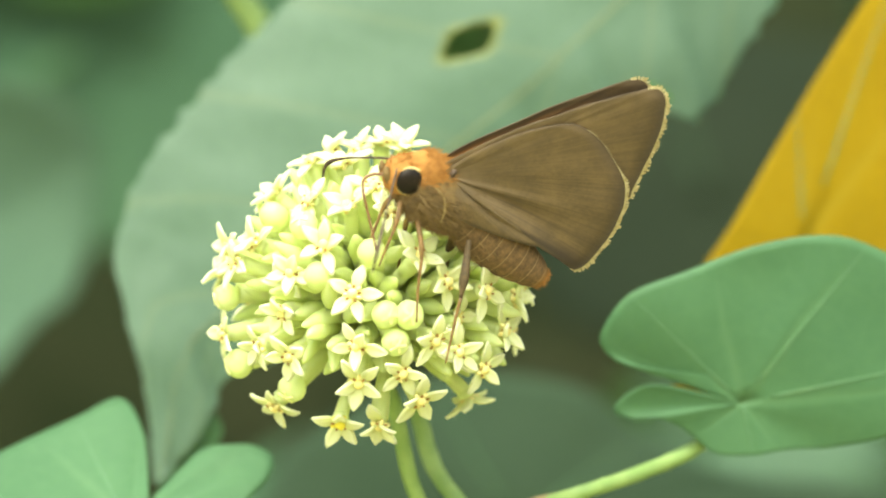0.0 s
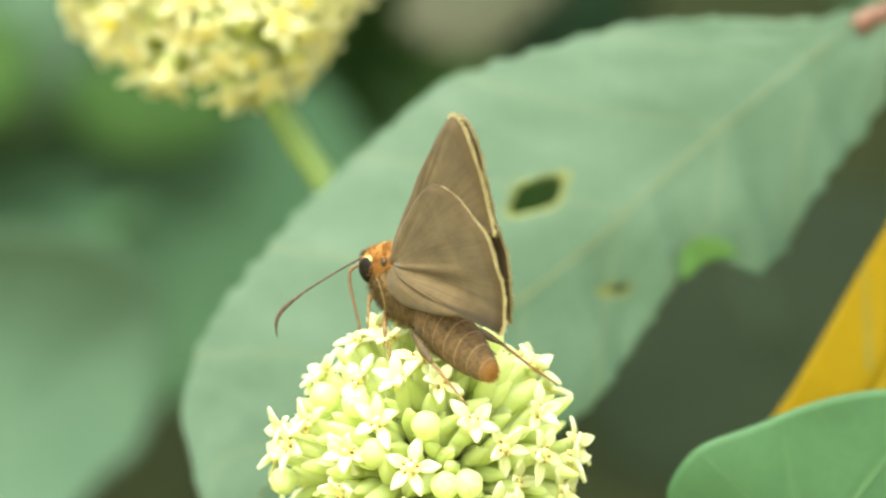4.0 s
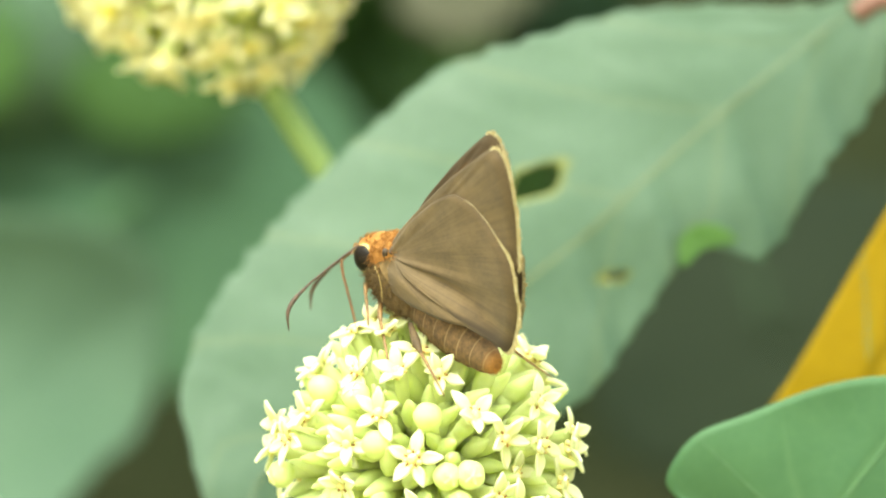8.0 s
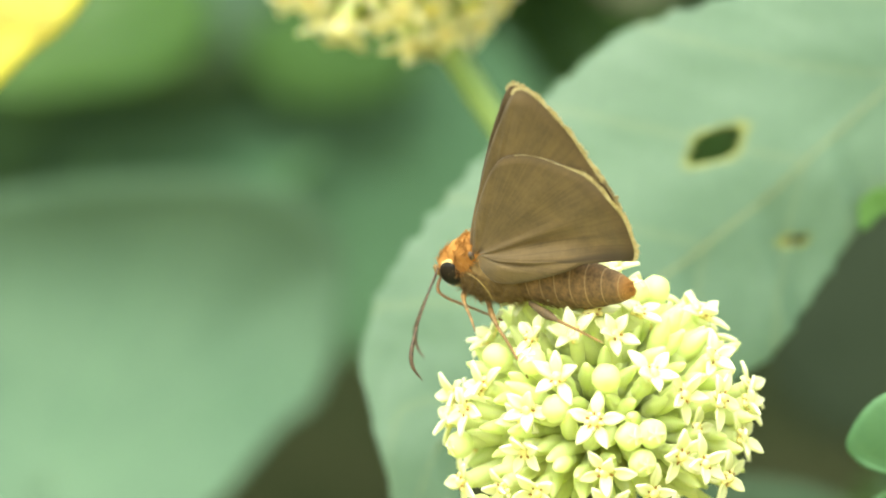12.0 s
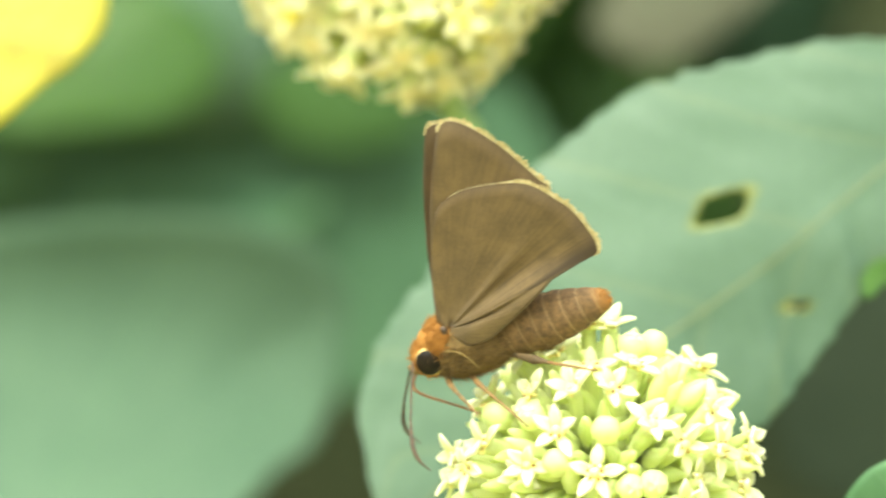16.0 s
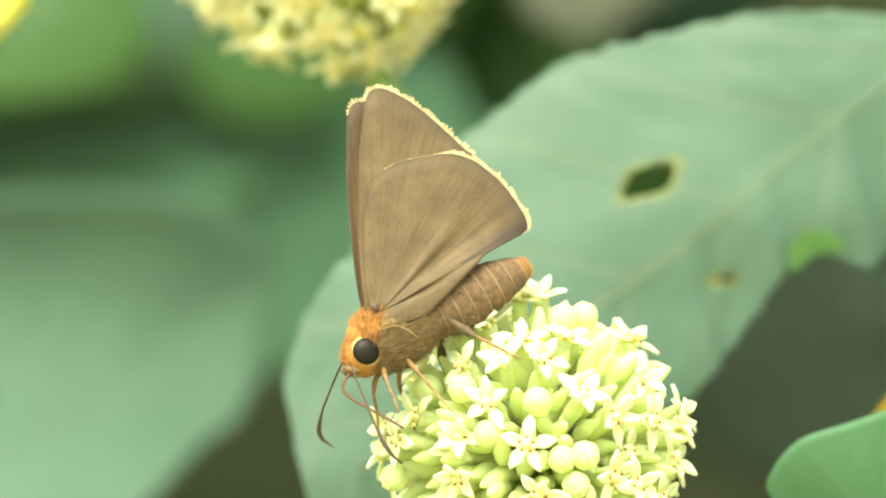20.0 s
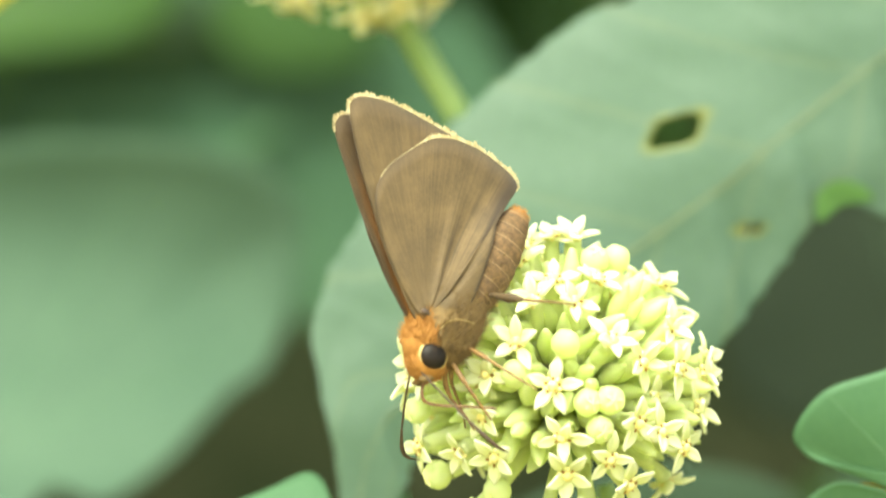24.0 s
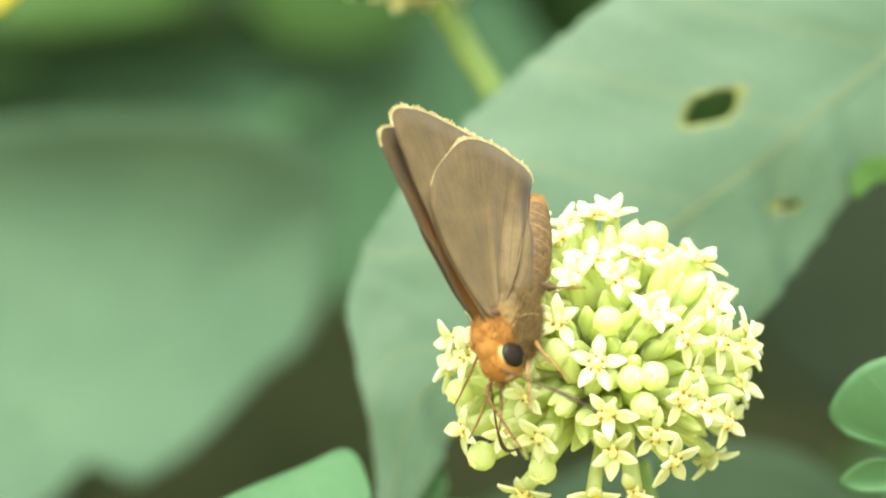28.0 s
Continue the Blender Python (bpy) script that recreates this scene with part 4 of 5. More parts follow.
def wing_mesh(name, outline, material, side, bow, gap, first, last):
    """One wing in the plane (a along the front edge, b across it); returns the wing and its pale fringe."""
    path = smooth_path([(a * 0.955, b * 0.955, 0) for a, b in outline], 4)
    n = len(path)
    rings = 10
    pts, uvs, faces = [], [], []
    cen = Vector((6, -14, 0))
    for i in range(rings + 1):
        k = i / rings
        for j, p in enumerate(path):
            q = cen + (p - cen) * max(k, 0.01)
            pleat = 0.9 * k * (1 - 0.5 * k) * math.cos(j / n * 2 * math.pi * 9)
            y = gap + bow * math.sin(k * math.pi * 0.8) + pleat + 5 * noise.noise(Vector((q.x * 0.01, q.y * 0.01, gap)))
            if name == "hindwing" and 0.45 < j / n < 0.86:
                # folded inner third
                y += 5.5 * math.sin(math.pi * min(1, k * 1.3)) * math.sin((j / n - 0.45) / 0.41 * 2 * math.pi * 3)
            if name == "hindwing":
                # the inner part lies over the side of the abdomen
                up, back = 0.883 * q.x + 0.469 * q.y, 0.469 * q.x - 0.883 * q.y
                over = min(1.0, max(0.0, (34 - up) / 50)) * lerp_table([(0, 0.35), (60, 0.9), (120, 1.0), (210, 0.85), (270, 0.5), (330, 0.0)], back)
                y += 30 * over * over * (3 - 2 * over)
            pts.append(Vector((q.x, side * y, q.y)))
            uvs.append((k, j / n))
    for i in range(rings):
        for j in range(n - 1):
            f = (i * n + j, i * n + j + 1, (i + 1) * n + j + 1, (i + 1) * n + j)
            faces.append(f if side < 0 else f[::-1])
    pts = [p * VIEW_UNIT for p in pts]
    ns = sheet_normals(pts, faces)
    v, f, u = two_sided(list(zip(pts, ns)), faces, uvs, 2.2 * VIEW_UNIT)
    wing = mesh_of(name, v, f, material, True, u)
    # fringe: short scale tufts along the outer margin
    rng = random.Random(len(outline))
    edge = [pts[rings * n + j] for j in range(n)]
    dense = []
    for j in range(first, last):
        a, b = edge[j], edge[j + 1]
        m = max(1, int((b - a).length / (2.6 * VIEW_UNIT)))
        dense += [a.lerp(b, k / m) for k in range(m)]
    mid = cen * VIEW_UNIT
    mid = Vector((mid.x, 0, mid.y))
    fv, ff = [], []
    for k in range(len(dense) - 1):
        a, b = dense[k], dense[k + 1]
        along = (b - a).normalized()
        out = Vector((along.z, 0, -along.x))
        if out.dot(a - mid) < 0:
            out = -out
        f = k / len(dense)
        L = VIEW_UNIT * rng.uniform(6.5, 11.5) * (0.8 + 0.2 * math.sin(k * 0.45)) * (min(1.0, 0.06 + max(0.0, f - 0.28) * 6) if name == "hindwing" else min(1.0, 0.4 + f * 6))
        w = along * VIEW_UNIT * rng.uniform(1.4, 2.2)
        yv = Vector((0, 1.6 * VIEW_UNIT, 0))
        tip = a + out * L + along * VIEW_UNIT * rng.uniform(-2, 2)
        root = a - out * VIEW_UNIT
        i = len(fv)
        fv += [root - w + yv, root + w + yv, tip + w * 0.8, tip - w * 0.8, root - w - yv, root + w - yv]
        ff += [(i, i + 1, i + 2, i + 3), (i + 5, i + 4, i + 3, i + 2), (i, i + 3, i + 4), (i + 1, i + 5, i + 2)]
    return wing, mesh_of("fringe", fv, ff, M_FRINGE, False)


def body_tube(name, rings, material, sides=22):
    """A body along x: rings of (x, z, half width, half height)."""
    verts, faces, uvs = [], [], []
    n = len(rings)
    for i, (x, z, ry, rz) in enumerate(rings):
        for k in range(sides):
            a = 2 * math.pi * k / sides
            verts.append(u3(x, ry * math.cos(a), z + rz * math.sin(a)))
            uvs.append((i / (n - 1), k / sides))
    for i in range(n - 1):
        for k in range(sides):
            k2 = (k + 1) % sides
            faces.append((i * sides + k, (i + 1) * sides + k, (i + 1) * sides + k2, i * sides + k2))
    faces.append(tuple(range(sides)))
    faces.append(tuple((n - 1) * sides + k for k in range(sides))[::-1])
    return mesh_of(name, verts, faces, material, True, uvs)


def wing_pose(s, swing, spread, lead=4.0):
    """s: 1 for the left wings, -1 for the right ones, which stand a little further forward."""
    return Matrix.Translation(u3(0, 12 if s > 0 else -2, 10)) @ pose(0, 0, 0, -spread if s > 0 else 0.7 - spread, 0, 0) @ pose(0, 0, 0, 0, swing if s > 0 else swing + lead, 0) @ Matrix.Rotation(math.pi, 4, "Z")


def build_butterfly():
    bf = tagged(new("butterfly"), "brown skipper butterfly with orange head and closed wings", "butterfly")
    # thorax: tan below, orange above
    part("thorax", ellipsoid("thorax", u3(-30, 0, -40), (92 * VIEW_UNIT, 48 * VIEW_UNIT, 58 * VIEW_UNIT), M_TAN, 24, 14, 0.05), bf)
    part("thorax_fur", fur("thorax_fur", u3(-30, 0, -40), (92 * VIEW_UNIT, 48 * VIEW_UNIT, 58 * VIEW_UNIT), 4200, 19 * VIEW_UNIT, M_TAN, 5, lambda d: d.z < 0.35 or d.x < -0.3), bf, label="shaggy tan-brown fur")
    part("collar", ellipsoid("collar", u3(8, 0, -20), (60 * VIEW_UNIT, 39 * VIEW_UNIT, 46 * VIEW_UNIT), M_ORANGE, 24, 14, 0.05), bf, label="orange furry collar")
    part("collar_fur", fur("collar_fur", u3(8, 0, -20), (60 * VIEW_UNIT, 39 * VIEW_UNIT, 46 * VIEW_UNIT), 2200, 15 * VIEW_UNIT, M_ORANGE, 6, lambda d: d.z > -0.25 and d.x < 0.5), bf, label="orange fur")
    head = part("head", ellipsoid("head", u3(52, 0, -34), (34 * VIEW_UNIT, 38 * VIEW_UNIT, 36 * VIEW_UNIT), M_ORANGE, 20, 12, 0.05), bf, label="orange head")
    part("head_fur", fur("head_fur", u3(52, 0, -34), (34 * VIEW_UNIT, 36 * VIEW_UNIT, 36 * VIEW_UNIT), 1000, 13 * VIEW_UNIT, M_ORANGE, 7, lambda d: abs(d.y) < 0.5 or d.z > 0.75), head)
    for s in (1, -1):
        part("eye", ellipsoid("eye", u3(47, s * 30, -33), (24.5 * VIEW_UNIT, 13 * VIEW_UNIT, 24.5 * VIEW_UNIT), M_EYE, 24, 14), head, label="glossy black eye")
        part("eye_ring", ellipsoid("eye_ring", u3(44.5, s * 28, -33), (27.5 * VIEW_UNIT, 9 * VIEW_UNIT, 27.5 * VIEW_UNIT), M_CREAM, 20, 10), head, label="cream ring round the eye")
        part("palp", tube("palp", [u3(68, s * 12, -52), u3(82, s * 14, -44), u3(92, s * 15, -30)], [(0, 8 * VIEW_UNIT), (0.7, 7 * VIEW_UNIT), (1, 2 * VIEW_UNIT)], M_TAN, 8), head)
    part("side_stripe", tube("side_stripe", [u3(4, 46, -20), u3(-16, 51, -28), u3(-30, 52, -48), u3(-36, 51, -70)], [(0, 0.5 * VIEW_UNIT), (0.5, 1.1 * VIEW_UNIT), (1, 0.5 * VIEW_UNIT)], M_CREAM, 6), bf, label="fine cream hair line round the wing base")
    part("wing_hinge", ellipsoid("wing_hinge", u3(-12, 43, 16), (6 * VIEW_UNIT, 5 * VIEW_UNIT, 8 * VIEW_UNIT), M_FEELER, 12, 8, 0.3), bf, label="dark wing hinge")
    # abdomen, ringed
    rings = []
    for i in range(31):
        f = i / 30
        seg = (f * 7.5) % 1.0
        r = lerp_table([(0, 40), (0.15, 48), (0.4, 50), (0.65, 43), (0.85, 31), (0.95, 23), (1.0, 13)], f) * (1 + 0.05 * math.sin(seg * math.pi))
        rings.append((-76 - 216 * f, -48 - 5 * math.sin(f * math.pi) - 14 * f * f, r * 0.78, r))
    waist = u3(-70, 0, -48)
    belly = part("abdomen", body_tube("abdomen", [(x + 70, z + 48, ry, rz) for x, z, ry, rz in rings], M_BELLY), bf, Matrix.Translation(waist), "brown abdomen with pale rings")
    part("abdomen_fur", fur("abdomen_fur", u3(-80, 0, -9), (95 * VIEW_UNIT, 38 * VIEW_UNIT, 48 * VIEW_UNIT), 1100, 11 * VIEW_UNIT, M_TAN, 9, lambda d: d.x > -0.6), belly, label="short tan hairs")
    part("tail_tuft", fur("tail_tuft", u3(-212, 0, -14), (12 * VIEW_UNIT, 13 * VIEW_UNIT, 17 * VIEW_UNIT), 300, 9 * VIEW_UNIT, M_ORANGE, 8), belly, label="orange tail tuft")
    # wings
    wings = []
    for s in (1, -1):
        for nm, outline, gap, first, last in (("forewing", FORE, 0, 20, 48), ("hindwing", HIND, 6, 17, 54)):
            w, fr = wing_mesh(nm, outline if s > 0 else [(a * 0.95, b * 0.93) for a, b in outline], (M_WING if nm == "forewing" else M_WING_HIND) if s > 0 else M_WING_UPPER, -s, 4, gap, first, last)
            ob = part(nm, w, bf, wing_pose(s, 61, 2))
            part("fringe", fr, ob, label="pale cream fringe")
            wings.append((ob, s, nm))
    # feelers with hooked clubs, along x
    feel = []
    for s in (1, -1):
        pts = [(0, 0, 0), (60, 0, 5), (130, 0, 8), (175, 0, 4), (200, 0, -8), (215, 0, -34)]
        shaft = part("antenna", tube("antenna", [u3(*p) for p in pts[:3]], [(0, 1.9 * VIEW_UNIT), (1, 1.9 * VIEW_UNIT)], M_FEELER, 8), bf, label="thin dark antenna")
        part("club", tube("club", [u3(*p) for p in pts[2:]], [(0, 1.9 * VIEW_UNIT), (0.35, 4.2 * VIEW_UNIT), (0.65, 3.4 * VIEW_UNIT), (1, 0.8 * VIEW_UNIT)], M_FEELER, 8), shaft, label="dark hooked club")
        feel.append((shaft, u3(74, s * 13, -18)))
    tongue = (part("proboscis", tube("proboscis", [u3(0, 0, 0), u3(24, 0, 3), u3(42, 1, -6), u3(44, 2, -28), u3(38, 2, -62), u3(30, 3, -104), u3(26, 3, -130)], [(0, 3.2 * VIEW_UNIT), (1, 2.0 * VIEW_UNIT)], M_TONGUE, 8), bf,
              label="curved brown proboscis"), u3(74, 0, -46))
    # legs along x from the root to the foot, bent at the knee: thick thigh, thin shin and foot
    legs = []
    shapes = {"fore": ((0, 0, 0), (27, 0, 12), (52, 0, 14), (91, 0, 4), (120, 0, 0)),
              "mid": ((0, 0, 0), (45, 0, 16), (74, 0, 18), (134, 0, 4), (185, 0, 0)),
              "hind": ((0, 0, 0), (57, 0, 10), (101, 0, 12), (163, 0, 4), (220, 0, 0))}
    roots = {"fore": (36, 18, -74), "mid": (-4, 20, -86), "hind": (-104, 40, -80)}
    for s in (1, -1):
        for k in ("fore", "mid", "hind"):
            p = [u3(*q) for q in shapes[k]]
            big = 9 if k == "hind" else 5
            skin = M_THIGH if k == "hind" else M_LEG
            x, y, z = roots[k]
            leg = part("leg", tube("leg", p[:3], [(0, 4.5 * VIEW_UNIT), (0.6, big * VIEW_UNIT), (1, 3.0 * VIEW_UNIT)], skin, 8), bf)
            part("shin", tube("shin", p[2:], [(0, 3.0 * VIEW_UNIT), (0.4, 2.6 * VIEW_UNIT), (1, 1.4 * VIEW_UNIT)], M_LEG, 8), leg)
            legs.append((leg, u3(x, s * y, z), k, s))
    return bf, wings, feel, tongue, legs, (belly, waist)


butterfly, wings, feelers, proboscis, legs, abdomen = build_butterfly()

# ---- what moves ----
# seconds; millimetres from the umbel's middle; turn (degrees)
FLIGHT = [
    (0, 6.70, -18.16, 13.85, -23.9, -22.8, -153.7),
    (0.5, 1.20, -19.83, 13.42, -29.0, -15.8, -168.9),
    (1, 0.83, -19.02, 13.92, -36.8, -7.7, -178.9),
    (1.5, 1.49, -18.50, 14.30, -37.3, -9.9, -179.8),
    (2, 2.37, -17.48, 15.23, -36.9, -11.9, -177.2),
    (2.5, 1.90, -17.13, 15.70, -31.0, -20.3, 169.9),
    (3, 2.10, -14.34, 18.42, -24.1, -28.3, 156.4),
    (3.5, 1.39, -12.16, 19.10, -17.1, -33.7, 142.8),
    (3.6, -0.60, -12.38, 18.96, -15.2, -34.3, 139.8),
    (4, -4.47, -7.21, 20.69, -16.8, -26.5, 131.0),
    (4.5, -5.36, -6.64, 20.23, -11.4, -25.4, 133.1),
    (5.2, -5.06, -7.35, 19.94, -12.5, -26.9, 134.4),
    (5.8, -4.63, -6.97, 20.13, -13.6, -28.3, 135.6),
    (6.5, -3.97, -6.66, 20.35, -14.8, -29.9, 137.0),
    (7, -3.79, -6.77, 20.50, -15.8, -30.9, 138.0),
    (7.5, -4.08, -6.73, 20.57, -15.6, -30.3, 137.8),
    (8, -4.54, -6.69, 20.32, -15.4, -29.7, 137.6),
    (8.5, -7.99, -7.90, 18.86, -17.4, -24.3, 142.6),
    (9, -8.29, -6.78, 19.69, -18.7, -18.5, 147.0),
    (9.5, -8.31, -6.69, 19.59, -17.3, -17.9, 147.8),
    (10, -10.08, -6.76, 18.67, -19.4, -12.0, 151.4),
    (10.5, -10.76, -8.05, 17.52, -18.5, -2.4, 160.8),
    (11, -15.74, -6.58, 16.17, -31.4, 1.4, 146.8),
    (11.5, -15.36, -6.92, 16.45, -35.6, -3.2, 147.9),
    (12, -15.21, -7.06, 16.64, -34.1, -3.5, 150.7),
    (12.5, -15.01, -7.05, 16.84, -33.9, -4.0, 150.7),
    (13.2, -15.45, -7.03, 16.79, -33.9, -4.1, 151.0),
    (13.8, -15.67, -7.02, 16.92, -33.9, -4.1, 151.1),
    (14.5, -15.61, -7.00, 17.38, -33.8, -4.2, 151.2),
    (15, -15.54, -6.99, 17.08, -33.6, -4.7, 151.3),
    (15.5, -19.37, -7.53, 13.17, -32.3, 15.5, 156.3),
    (15.7, -20.86, -7.10, 11.62, -30.7, 24.1, 157.8),
    (16, -18.81, -7.21, 13.46, -30.4, 23.6, 158.5),
    (16.5, -18.57, -7.36, 13.75, -30.2, 22.8, 159.7),
    (17, -18.49, -7.89, 13.55, -29.2, 23.0, 159.1),
    (17.5, -18.56, -8.05, 13.35, -23.0, 26.1, 165.7),
    (18, -18.67, -8.08, 13.17, -16.4, 29.1, 172.4),
    (18.5, -18.48, -10.34, 11.91, -9.4, 32.0, -180.9),
    (19, -18.13, -10.76, 11.88, -2.1, 34.6, -173.8),
    (19.5, -18.60, -10.25, 11.75, 5.7, 36.9, -166.6),
    (20, -18.77, -10.88, 11.11, 13.7, 38.8, -159.4),
    (20.5, -18.52, -10.81, 11.30, 13.6, 40.5, -158.5),
    (21.2, -18.66, -11.73, 10.36, 13.6, 42.9, -157.3),
    (21.8, -18.61, -12.08, 9.99, 13.5, 44.8, -156.1),
    (22.5, -19.18, -9.85, 10.81, 13.6, 47.1, -154.6),
    (23, -18.81, -12.81, 8.89, 13.7, 48.7, -153.5),
    (23.5, -17.06, -16.73, 5.32, 31.4, 59.7, -130.6),
    (24, -16.04, -17.65, 5.36, 29.7, 58.8, -130.0),
    (24.5, -16.34, -17.91, 4.61, 27.9, 57.8, -129.4),
    (25, -16.32, -17.93, 4.80, 26.0, 56.9, -129.0),
    (25.5, -15.53, -18.45, 4.75, 28.1, 57.7, -125.2),
    (26, -14.95, -18.64, 5.06, 30.2, 58.2, -121.3),
    (26.5, -14.69, -18.83, 4.87, 32.5, 58.5, -117.6),
    (27, -14.43, -18.90, 4.96, 34.7, 58.4, -113.9),
    (27.5, -14.73, -18.89, 4.11, 43.5, 60.9, -103.1),
    (28, -12.46, -20.70, 2.76, 52.3, 62.5, -92.7),
]
# seconds; shift of the umbel to the right and upwards (mm), its tilt (degrees)
SWAY = [
    (0, 0.36, 0.14, 0.1, 1.9, -0.4),
    (0.5, 0.33, 0.10, 0.2, 0.3, 0.0),
    (1, 0.14, -0.05, 0.1, 0.3, 0.7),
    (1.5, 0.07, -0.15, -0.0, 0.6, 1.1),
    (2, 0.29, -0.38, -0.2, 1.0, 0.2),
    (2.5, 0.38, -0.46, -0.1, 0.1, 0.1),
    (3, 0.41, -0.67, -0.1, -0.2, 0.3),
    (3.5, -0.27, -1.34, -0.2, -0.8, 0.3),
    (4, -0.84, -1.82, -0.1, -2.6, 0.3),
    (4.5, -0.95, -2.36, 0.4, -3.2, 0.5),
    (6.5, -1.04, -2.39, -0.5, -3.1, 2.4),
    (7, -1.08, -2.35, -0.5, -2.8, 2.6),
    (7.5, -1.20, -2.43, -0.4, -2.9, 2.8),
    (8, -1.16, -2.38, -0.4, -3.1, 2.8),
    (8.5, -1.15, -2.36, -0.6, -4.3, 3.0),
    (9, -1.43, -2.30, -0.6, -4.1, 3.2),
    (9.5, -1.52, -2.24, -0.6, -4.1, 3.4),
    (10, -1.54, -2.27, -0.6, -4.6, 3.7),
    (10.5, -1.70, -2.36, -0.5, -4.5, 3.8),
    (11, -2.14, -2.19, -1.2, -6.5, 4.1),
    (11.5, -1.64, -2.27, -1.1, -6.4, 4.5),
    (12, -1.54, -2.23, -1.1, -6.5, 4.9),
    (12.5, -1.47, -2.42, -1.3, -6.5, 4.7),
    (14.5, -1.40, -1.69, -2.6, -9.4, 4.9),
    (15, -1.25, -1.77, -2.9, -9.6, 4.8),
    (15.5, -0.99, -1.98, -3.0, -10.1, 4.7),
    (16, -0.74, -2.16, -3.5, -10.7, 4.7),
    (16.5, -0.50, -2.13, -3.6, -10.6, 4.6),
    (17, -0.39, -2.23, -3.7, -10.4, 4.5),
    (17.5, -0.38, -2.18, -3.8, -10.4, 4.4),
    (18, -0.35, -2.25, -4.1, -10.7, 4.3),
    (18.5, -0.21, -2.11, -4.0, -10.4, 4.3),
    (19, -0.06, -2.10, -3.9, -10.4, 4.5),
    (19.5, -0.26, -2.08, -4.0, -10.7, 4.9),
    (20, -0.27, -2.12, -4.1, -10.8, 5.0),
    (20.5, -0.15, -1.92, -4.0, -10.5, 5.2),
    (22.5, -0.60, -1.25, -2.8, -7.5, 5.6),
    (23, -0.63, -1.21, -2.8, -7.5, 5.8),
    (23.5, -0.54, -1.35, -2.9, -8.3, 5.7),
    (24, -0.63, -0.97, -2.6, -7.8, 5.5),
    (24.5, -0.54, -1.17, -2.7, -8.1, 5.6),
    (25, -0.51, -1.17, -2.7, -8.1, 5.6),
    (25.5, -0.40, -1.13, -2.6, -7.7, 5.6),
    (26, -0.61, -1.27, -3.3, -9.4, 6.3),
    (26.5, -0.41, -1.26, -3.4, -9.6, 6.3),
    (27, -0.36, -1.24, -3.3, -9.2, 6.4),
    (27.5, -0.10, -1.21, -3.3, -9.4, 6.4),
    (28, 0.00, -1.19, -3.4, -9.2, 6.4),
]
# seconds; shift of the yellowish umbel to the right and upwards (mm)
BACK_SWAY = [(0, 0, 0), (4, -0.3, 0), (12.5, -0.3, 0.2), (14.5, -1.6, 0.3), (20, -1.7, 0.3), (28, -1.6, 0.2)]
# seconds; wings: swing forward and spread (degrees)
WINGS = [
    (0, 50.2, 7.3),
    (1, 51.7, 6.2),
    (2, 51.5, 8.6),
    (3, 55.1, 2.6),
    (3.6, 59.9, 5.5),
    (4, 67.6, 2.1),
    (4.5, 63.1, 3.1),
    (7, 60.6, 4.6),
    (8, 57.7, 4.1),
    (9, 60.9, 2.1),
    (9.5, 61.1, 2.9),
    (10, 59.8, 0.5),
    (10.5, 61.6, -2.0),
    (11, 63.9, 4.0),
    (11.5, 61.4, -0.1),
    (12, 62.4, 2.2),
    (15, 61.9, 4.9),
    (15.7, 62.1, 0.1),
    (16.5, 62.2, 1.7),
    (17, 61.4, 1.1),
    (20, 52.7, 2.8),
    (23, 49.2, 4.7),
    (23.5, 47.1, 8.5),
    (25, 48.2, 7.0),
    (27, 44.7, 9.8),
    (28, 45.1, 11.6),
]
# seconds; how far the right wings stand before the left ones (degrees)
LEAD = ((0, 2.5), (1, 0.5), (2.5, 1.5), (3.6, 0.5), (4.5, 0.5), (7, 4), (8, 5.5), (11, 4), (12, 3), (14, 3.5), (16, 4.2), (28, 3.8))
# seconds; how far the hindwings are tucked forward under the forewings (degrees)
TUCK = ((0, 1.5), (1, -3.8), (2, -5.3), (3, 3.8), (4, -2.5), (7, 0.6), (9, 0.5), (11, -0.3), (12, 0.8), (12.5, 0.6), (15, 3.3), (16, 4.2), (17, 3.8), (20, 1.6), (23, 4.7), (25, 4.1), (27, 3.6), (28, 4.7))
# seconds; how far the abdomen is raised (degrees)
ABDOMEN = ((0, -9.0), (1, -14.9), (2, -16.1), (3, -4.8), (4, -5.7), (7, -2.0), (9, -2.1), (11, -1.2), (12, -0.6), (15, 0.3), (17, -1.4), (18, -3.6), (20, -6.6), (23, -6.6), (25, -2.3), (27, -4.6), (28, -5.1))
# seconds; turn of each limb (degrees)
FEELER_LEFT = [(0, 23, 39, 83), (1, 1, 39, 64), (3, 11, 33, 73), (7, 29, 22, 92), (9, 32, 29, 99), (12, 25, 36, 85), (17, 17, 37, 77), (20, -15, 66, 38), (25, -21, 60, 32), (28, -8, 15, 58)]
FEELER_RIGHT = [(0, -34, 30, -78), (1, -11, 36, -42), (3, -12, 31, -35), (7, 25, 45, 14), (9, 15, 62, 2), (12, 34, 58, 24), (17, -19, 42, -38), (20, -34, 23, -63), (25, -33, 31, -62), (28, -37, 43, -67)]
FORE_LEG = [(0, 40, 76, 125), (1, -21, 56, 76), (3, 6, 61, 102), (4, 34, 5, 137), (7, 33, -1, 131), (9, 39, 23, 151), (12, 31, 9, 123), (17, 25, 38, 112), (20, -12, 42, 56), (25, -49, 56, 9), (28, -46, -2, 14)]
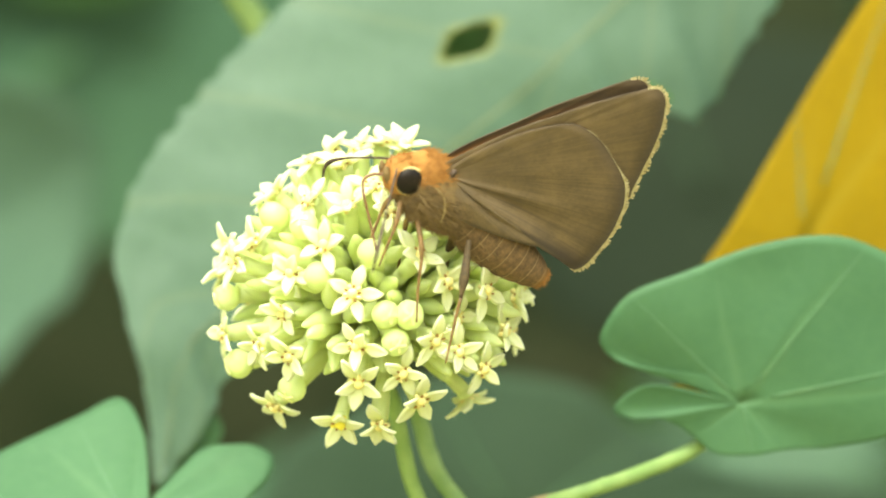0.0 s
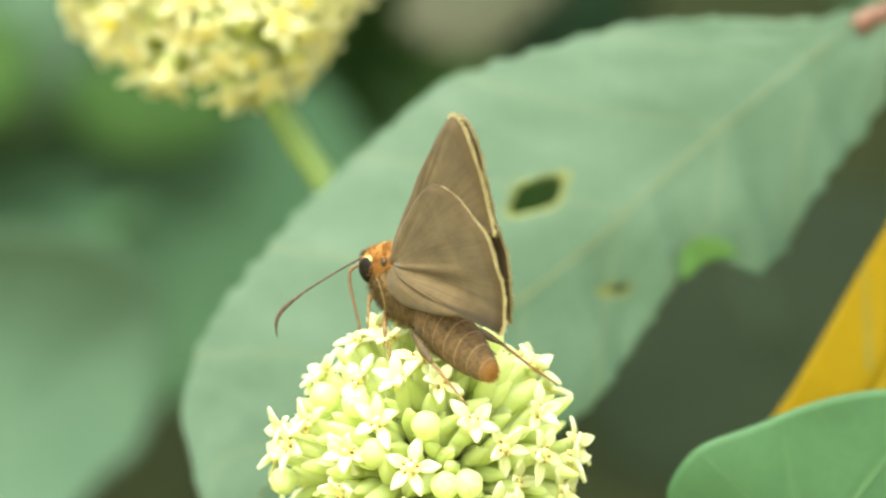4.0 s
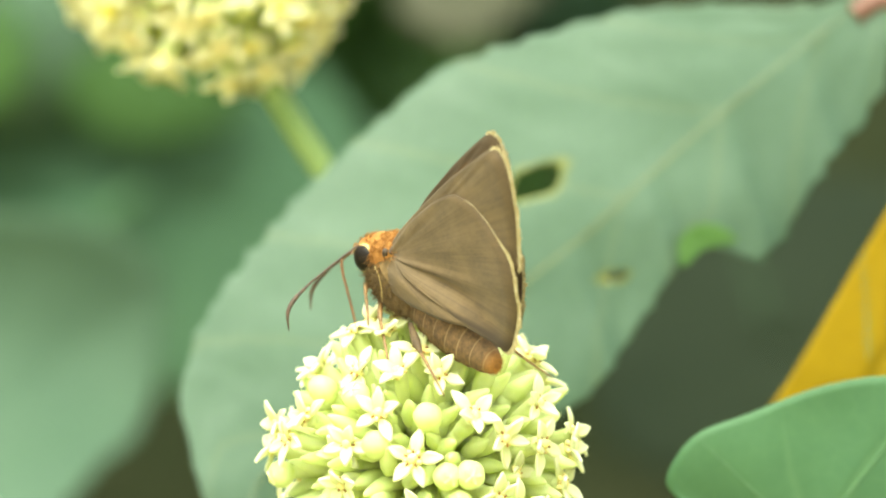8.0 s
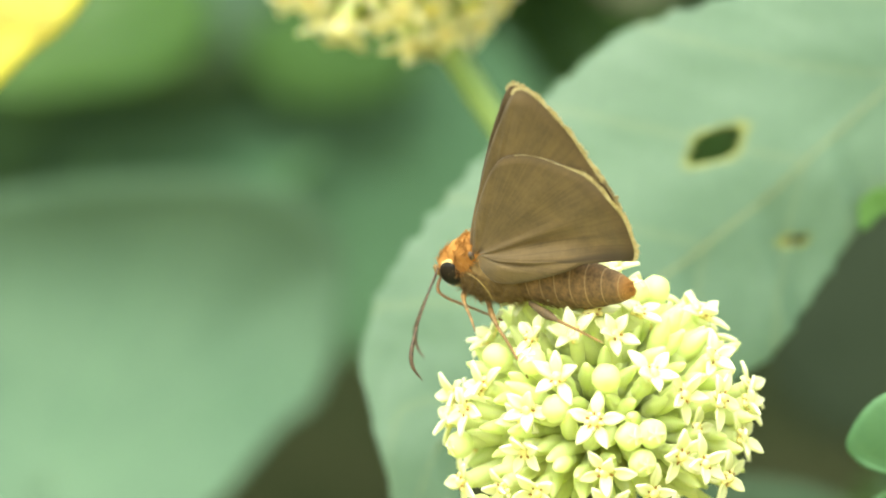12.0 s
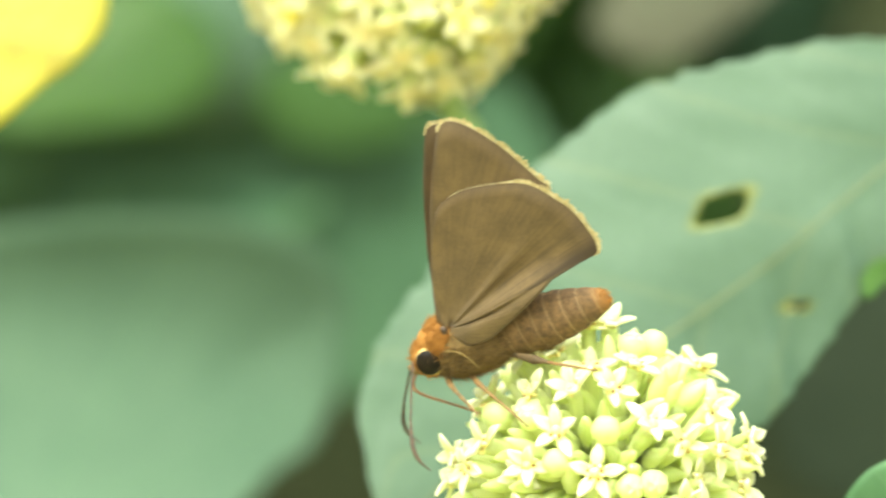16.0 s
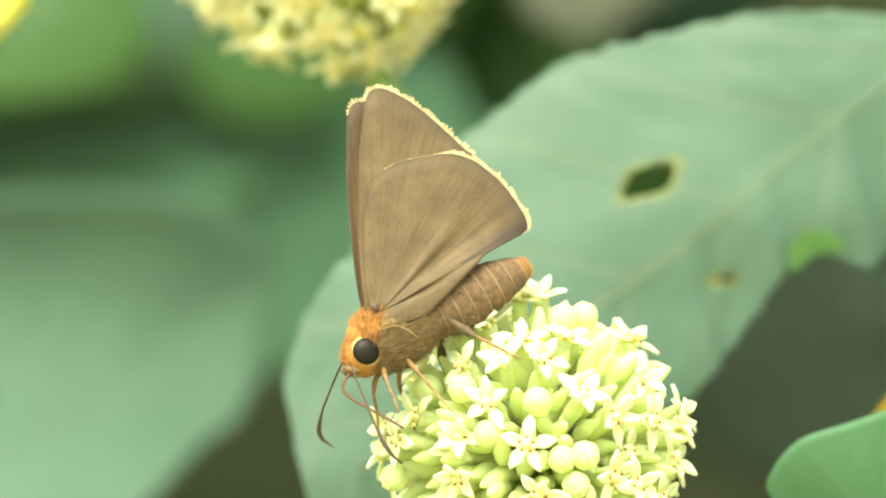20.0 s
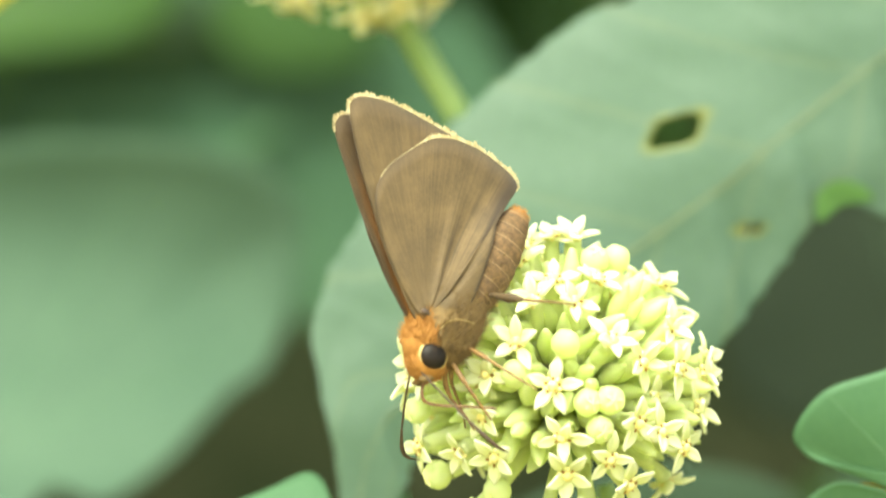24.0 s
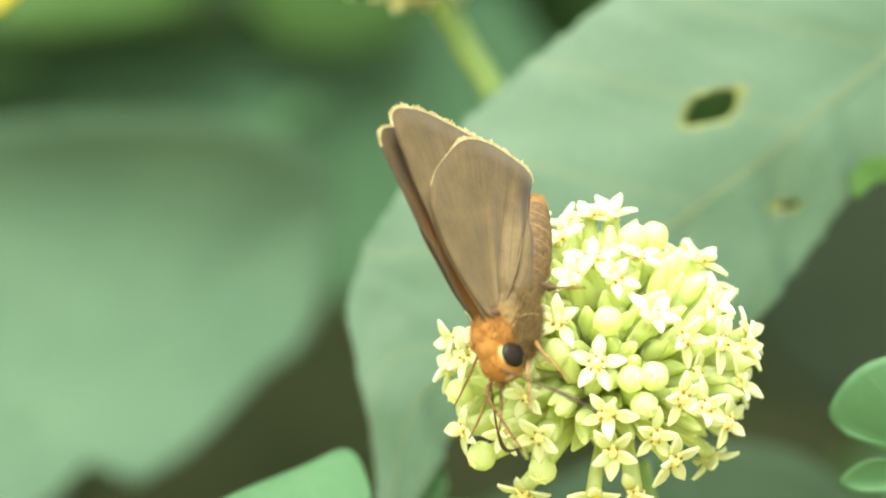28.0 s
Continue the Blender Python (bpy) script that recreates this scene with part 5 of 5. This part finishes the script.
MID_LEG = [(0, 47, 59, 145), (1, 15, 52, 131), (3, 24, 60, 137), (4, 37, 19, 148), (7, 35, 17, 147), (9, 38, 16, 146), (12, 33, 29, 136), (17, 25, 27, 120), (20, 2, 43, 77), (25, -6, 30, 62), (28, -12, -3, 44)]
HIND_LEG = [(0, 46, 69, 137), (1, 28, 48, 140), (3, 49, 51, 163), (4, 56, 7, 170), (7, 54, 2, 170), (9, 55, 4, 142), (12, 55, 1, 153), (17, 52, 15, 132), (20, 39, 37, 92), (25, 33, 17, 80), (28, 31, -11, 63)]
TONGUE = [(0, 14, 32, -17), (1, 38, 8, 9), (3, 35, 13, 34), (7, 33, 16, 53), (9, 27, 15, 42), (12, 39, 35, 60), (17, 21, 23, 29), (20, -1, 12, -16), (25, 19, 17, -21), (28, 41, -38, -60)]


def motions():
    walk(butterfly, [(t, pose(x / 1000, y / 1000, 1.0 + z / 1000, rx, ry, rz)) for t, x, y, z, rx, ry, rz in FLIGHT])
    for ob, s, kind_of in wings:
        walk(ob, [(t, wing_pose(s, swing + (lerp_table(TUCK, t) if kind_of == "hindwing" else 0), spread, lerp_table(LEAD, t))) for t, swing, spread in WINGS])
    walk(abdomen[0], [(t, pose(*abdomen[1], 0, up, 0)) for t, up in ABDOMEN])
    for (ob, root), rows in zip(feelers, (FEELER_LEFT, FEELER_RIGHT)):
        walk(ob, [(t, pose(*root, *turn)) for t, *turn in rows])
    walk(proboscis[0], [(t, pose(*proboscis[1], *turn)) for t, *turn in TONGUE])
    flip = Matrix.Diagonal((1, -1, 1, 1))
    for ob, root, kind_of, s in legs:
        rows = {"fore": FORE_LEG, "mid": MID_LEG, "hind": HIND_LEG if s > 0 else MID_LEG}[kind_of]
        turned = [(t, pose(0, 0, 0, *turn)) for t, *turn in rows]
        walk(ob, [(t, Matrix.Translation(root) @ (m if s > 0 else flip @ m @ flip)) for t, m in turned])
    back_home = place(-394, 896, 66)
    walk(umbel_back, [(t, Matrix.Translation(back_home + Vector((x / 1000, 0, z / 1000)))) for t, x, z in BACK_SWAY])
    walk(umbel, [(t, pose(x / 1000, 0, 1.0 + z / 1000, rx, ry, rz)) for t, x, z, rx, ry, rz in SWAY])


motions()
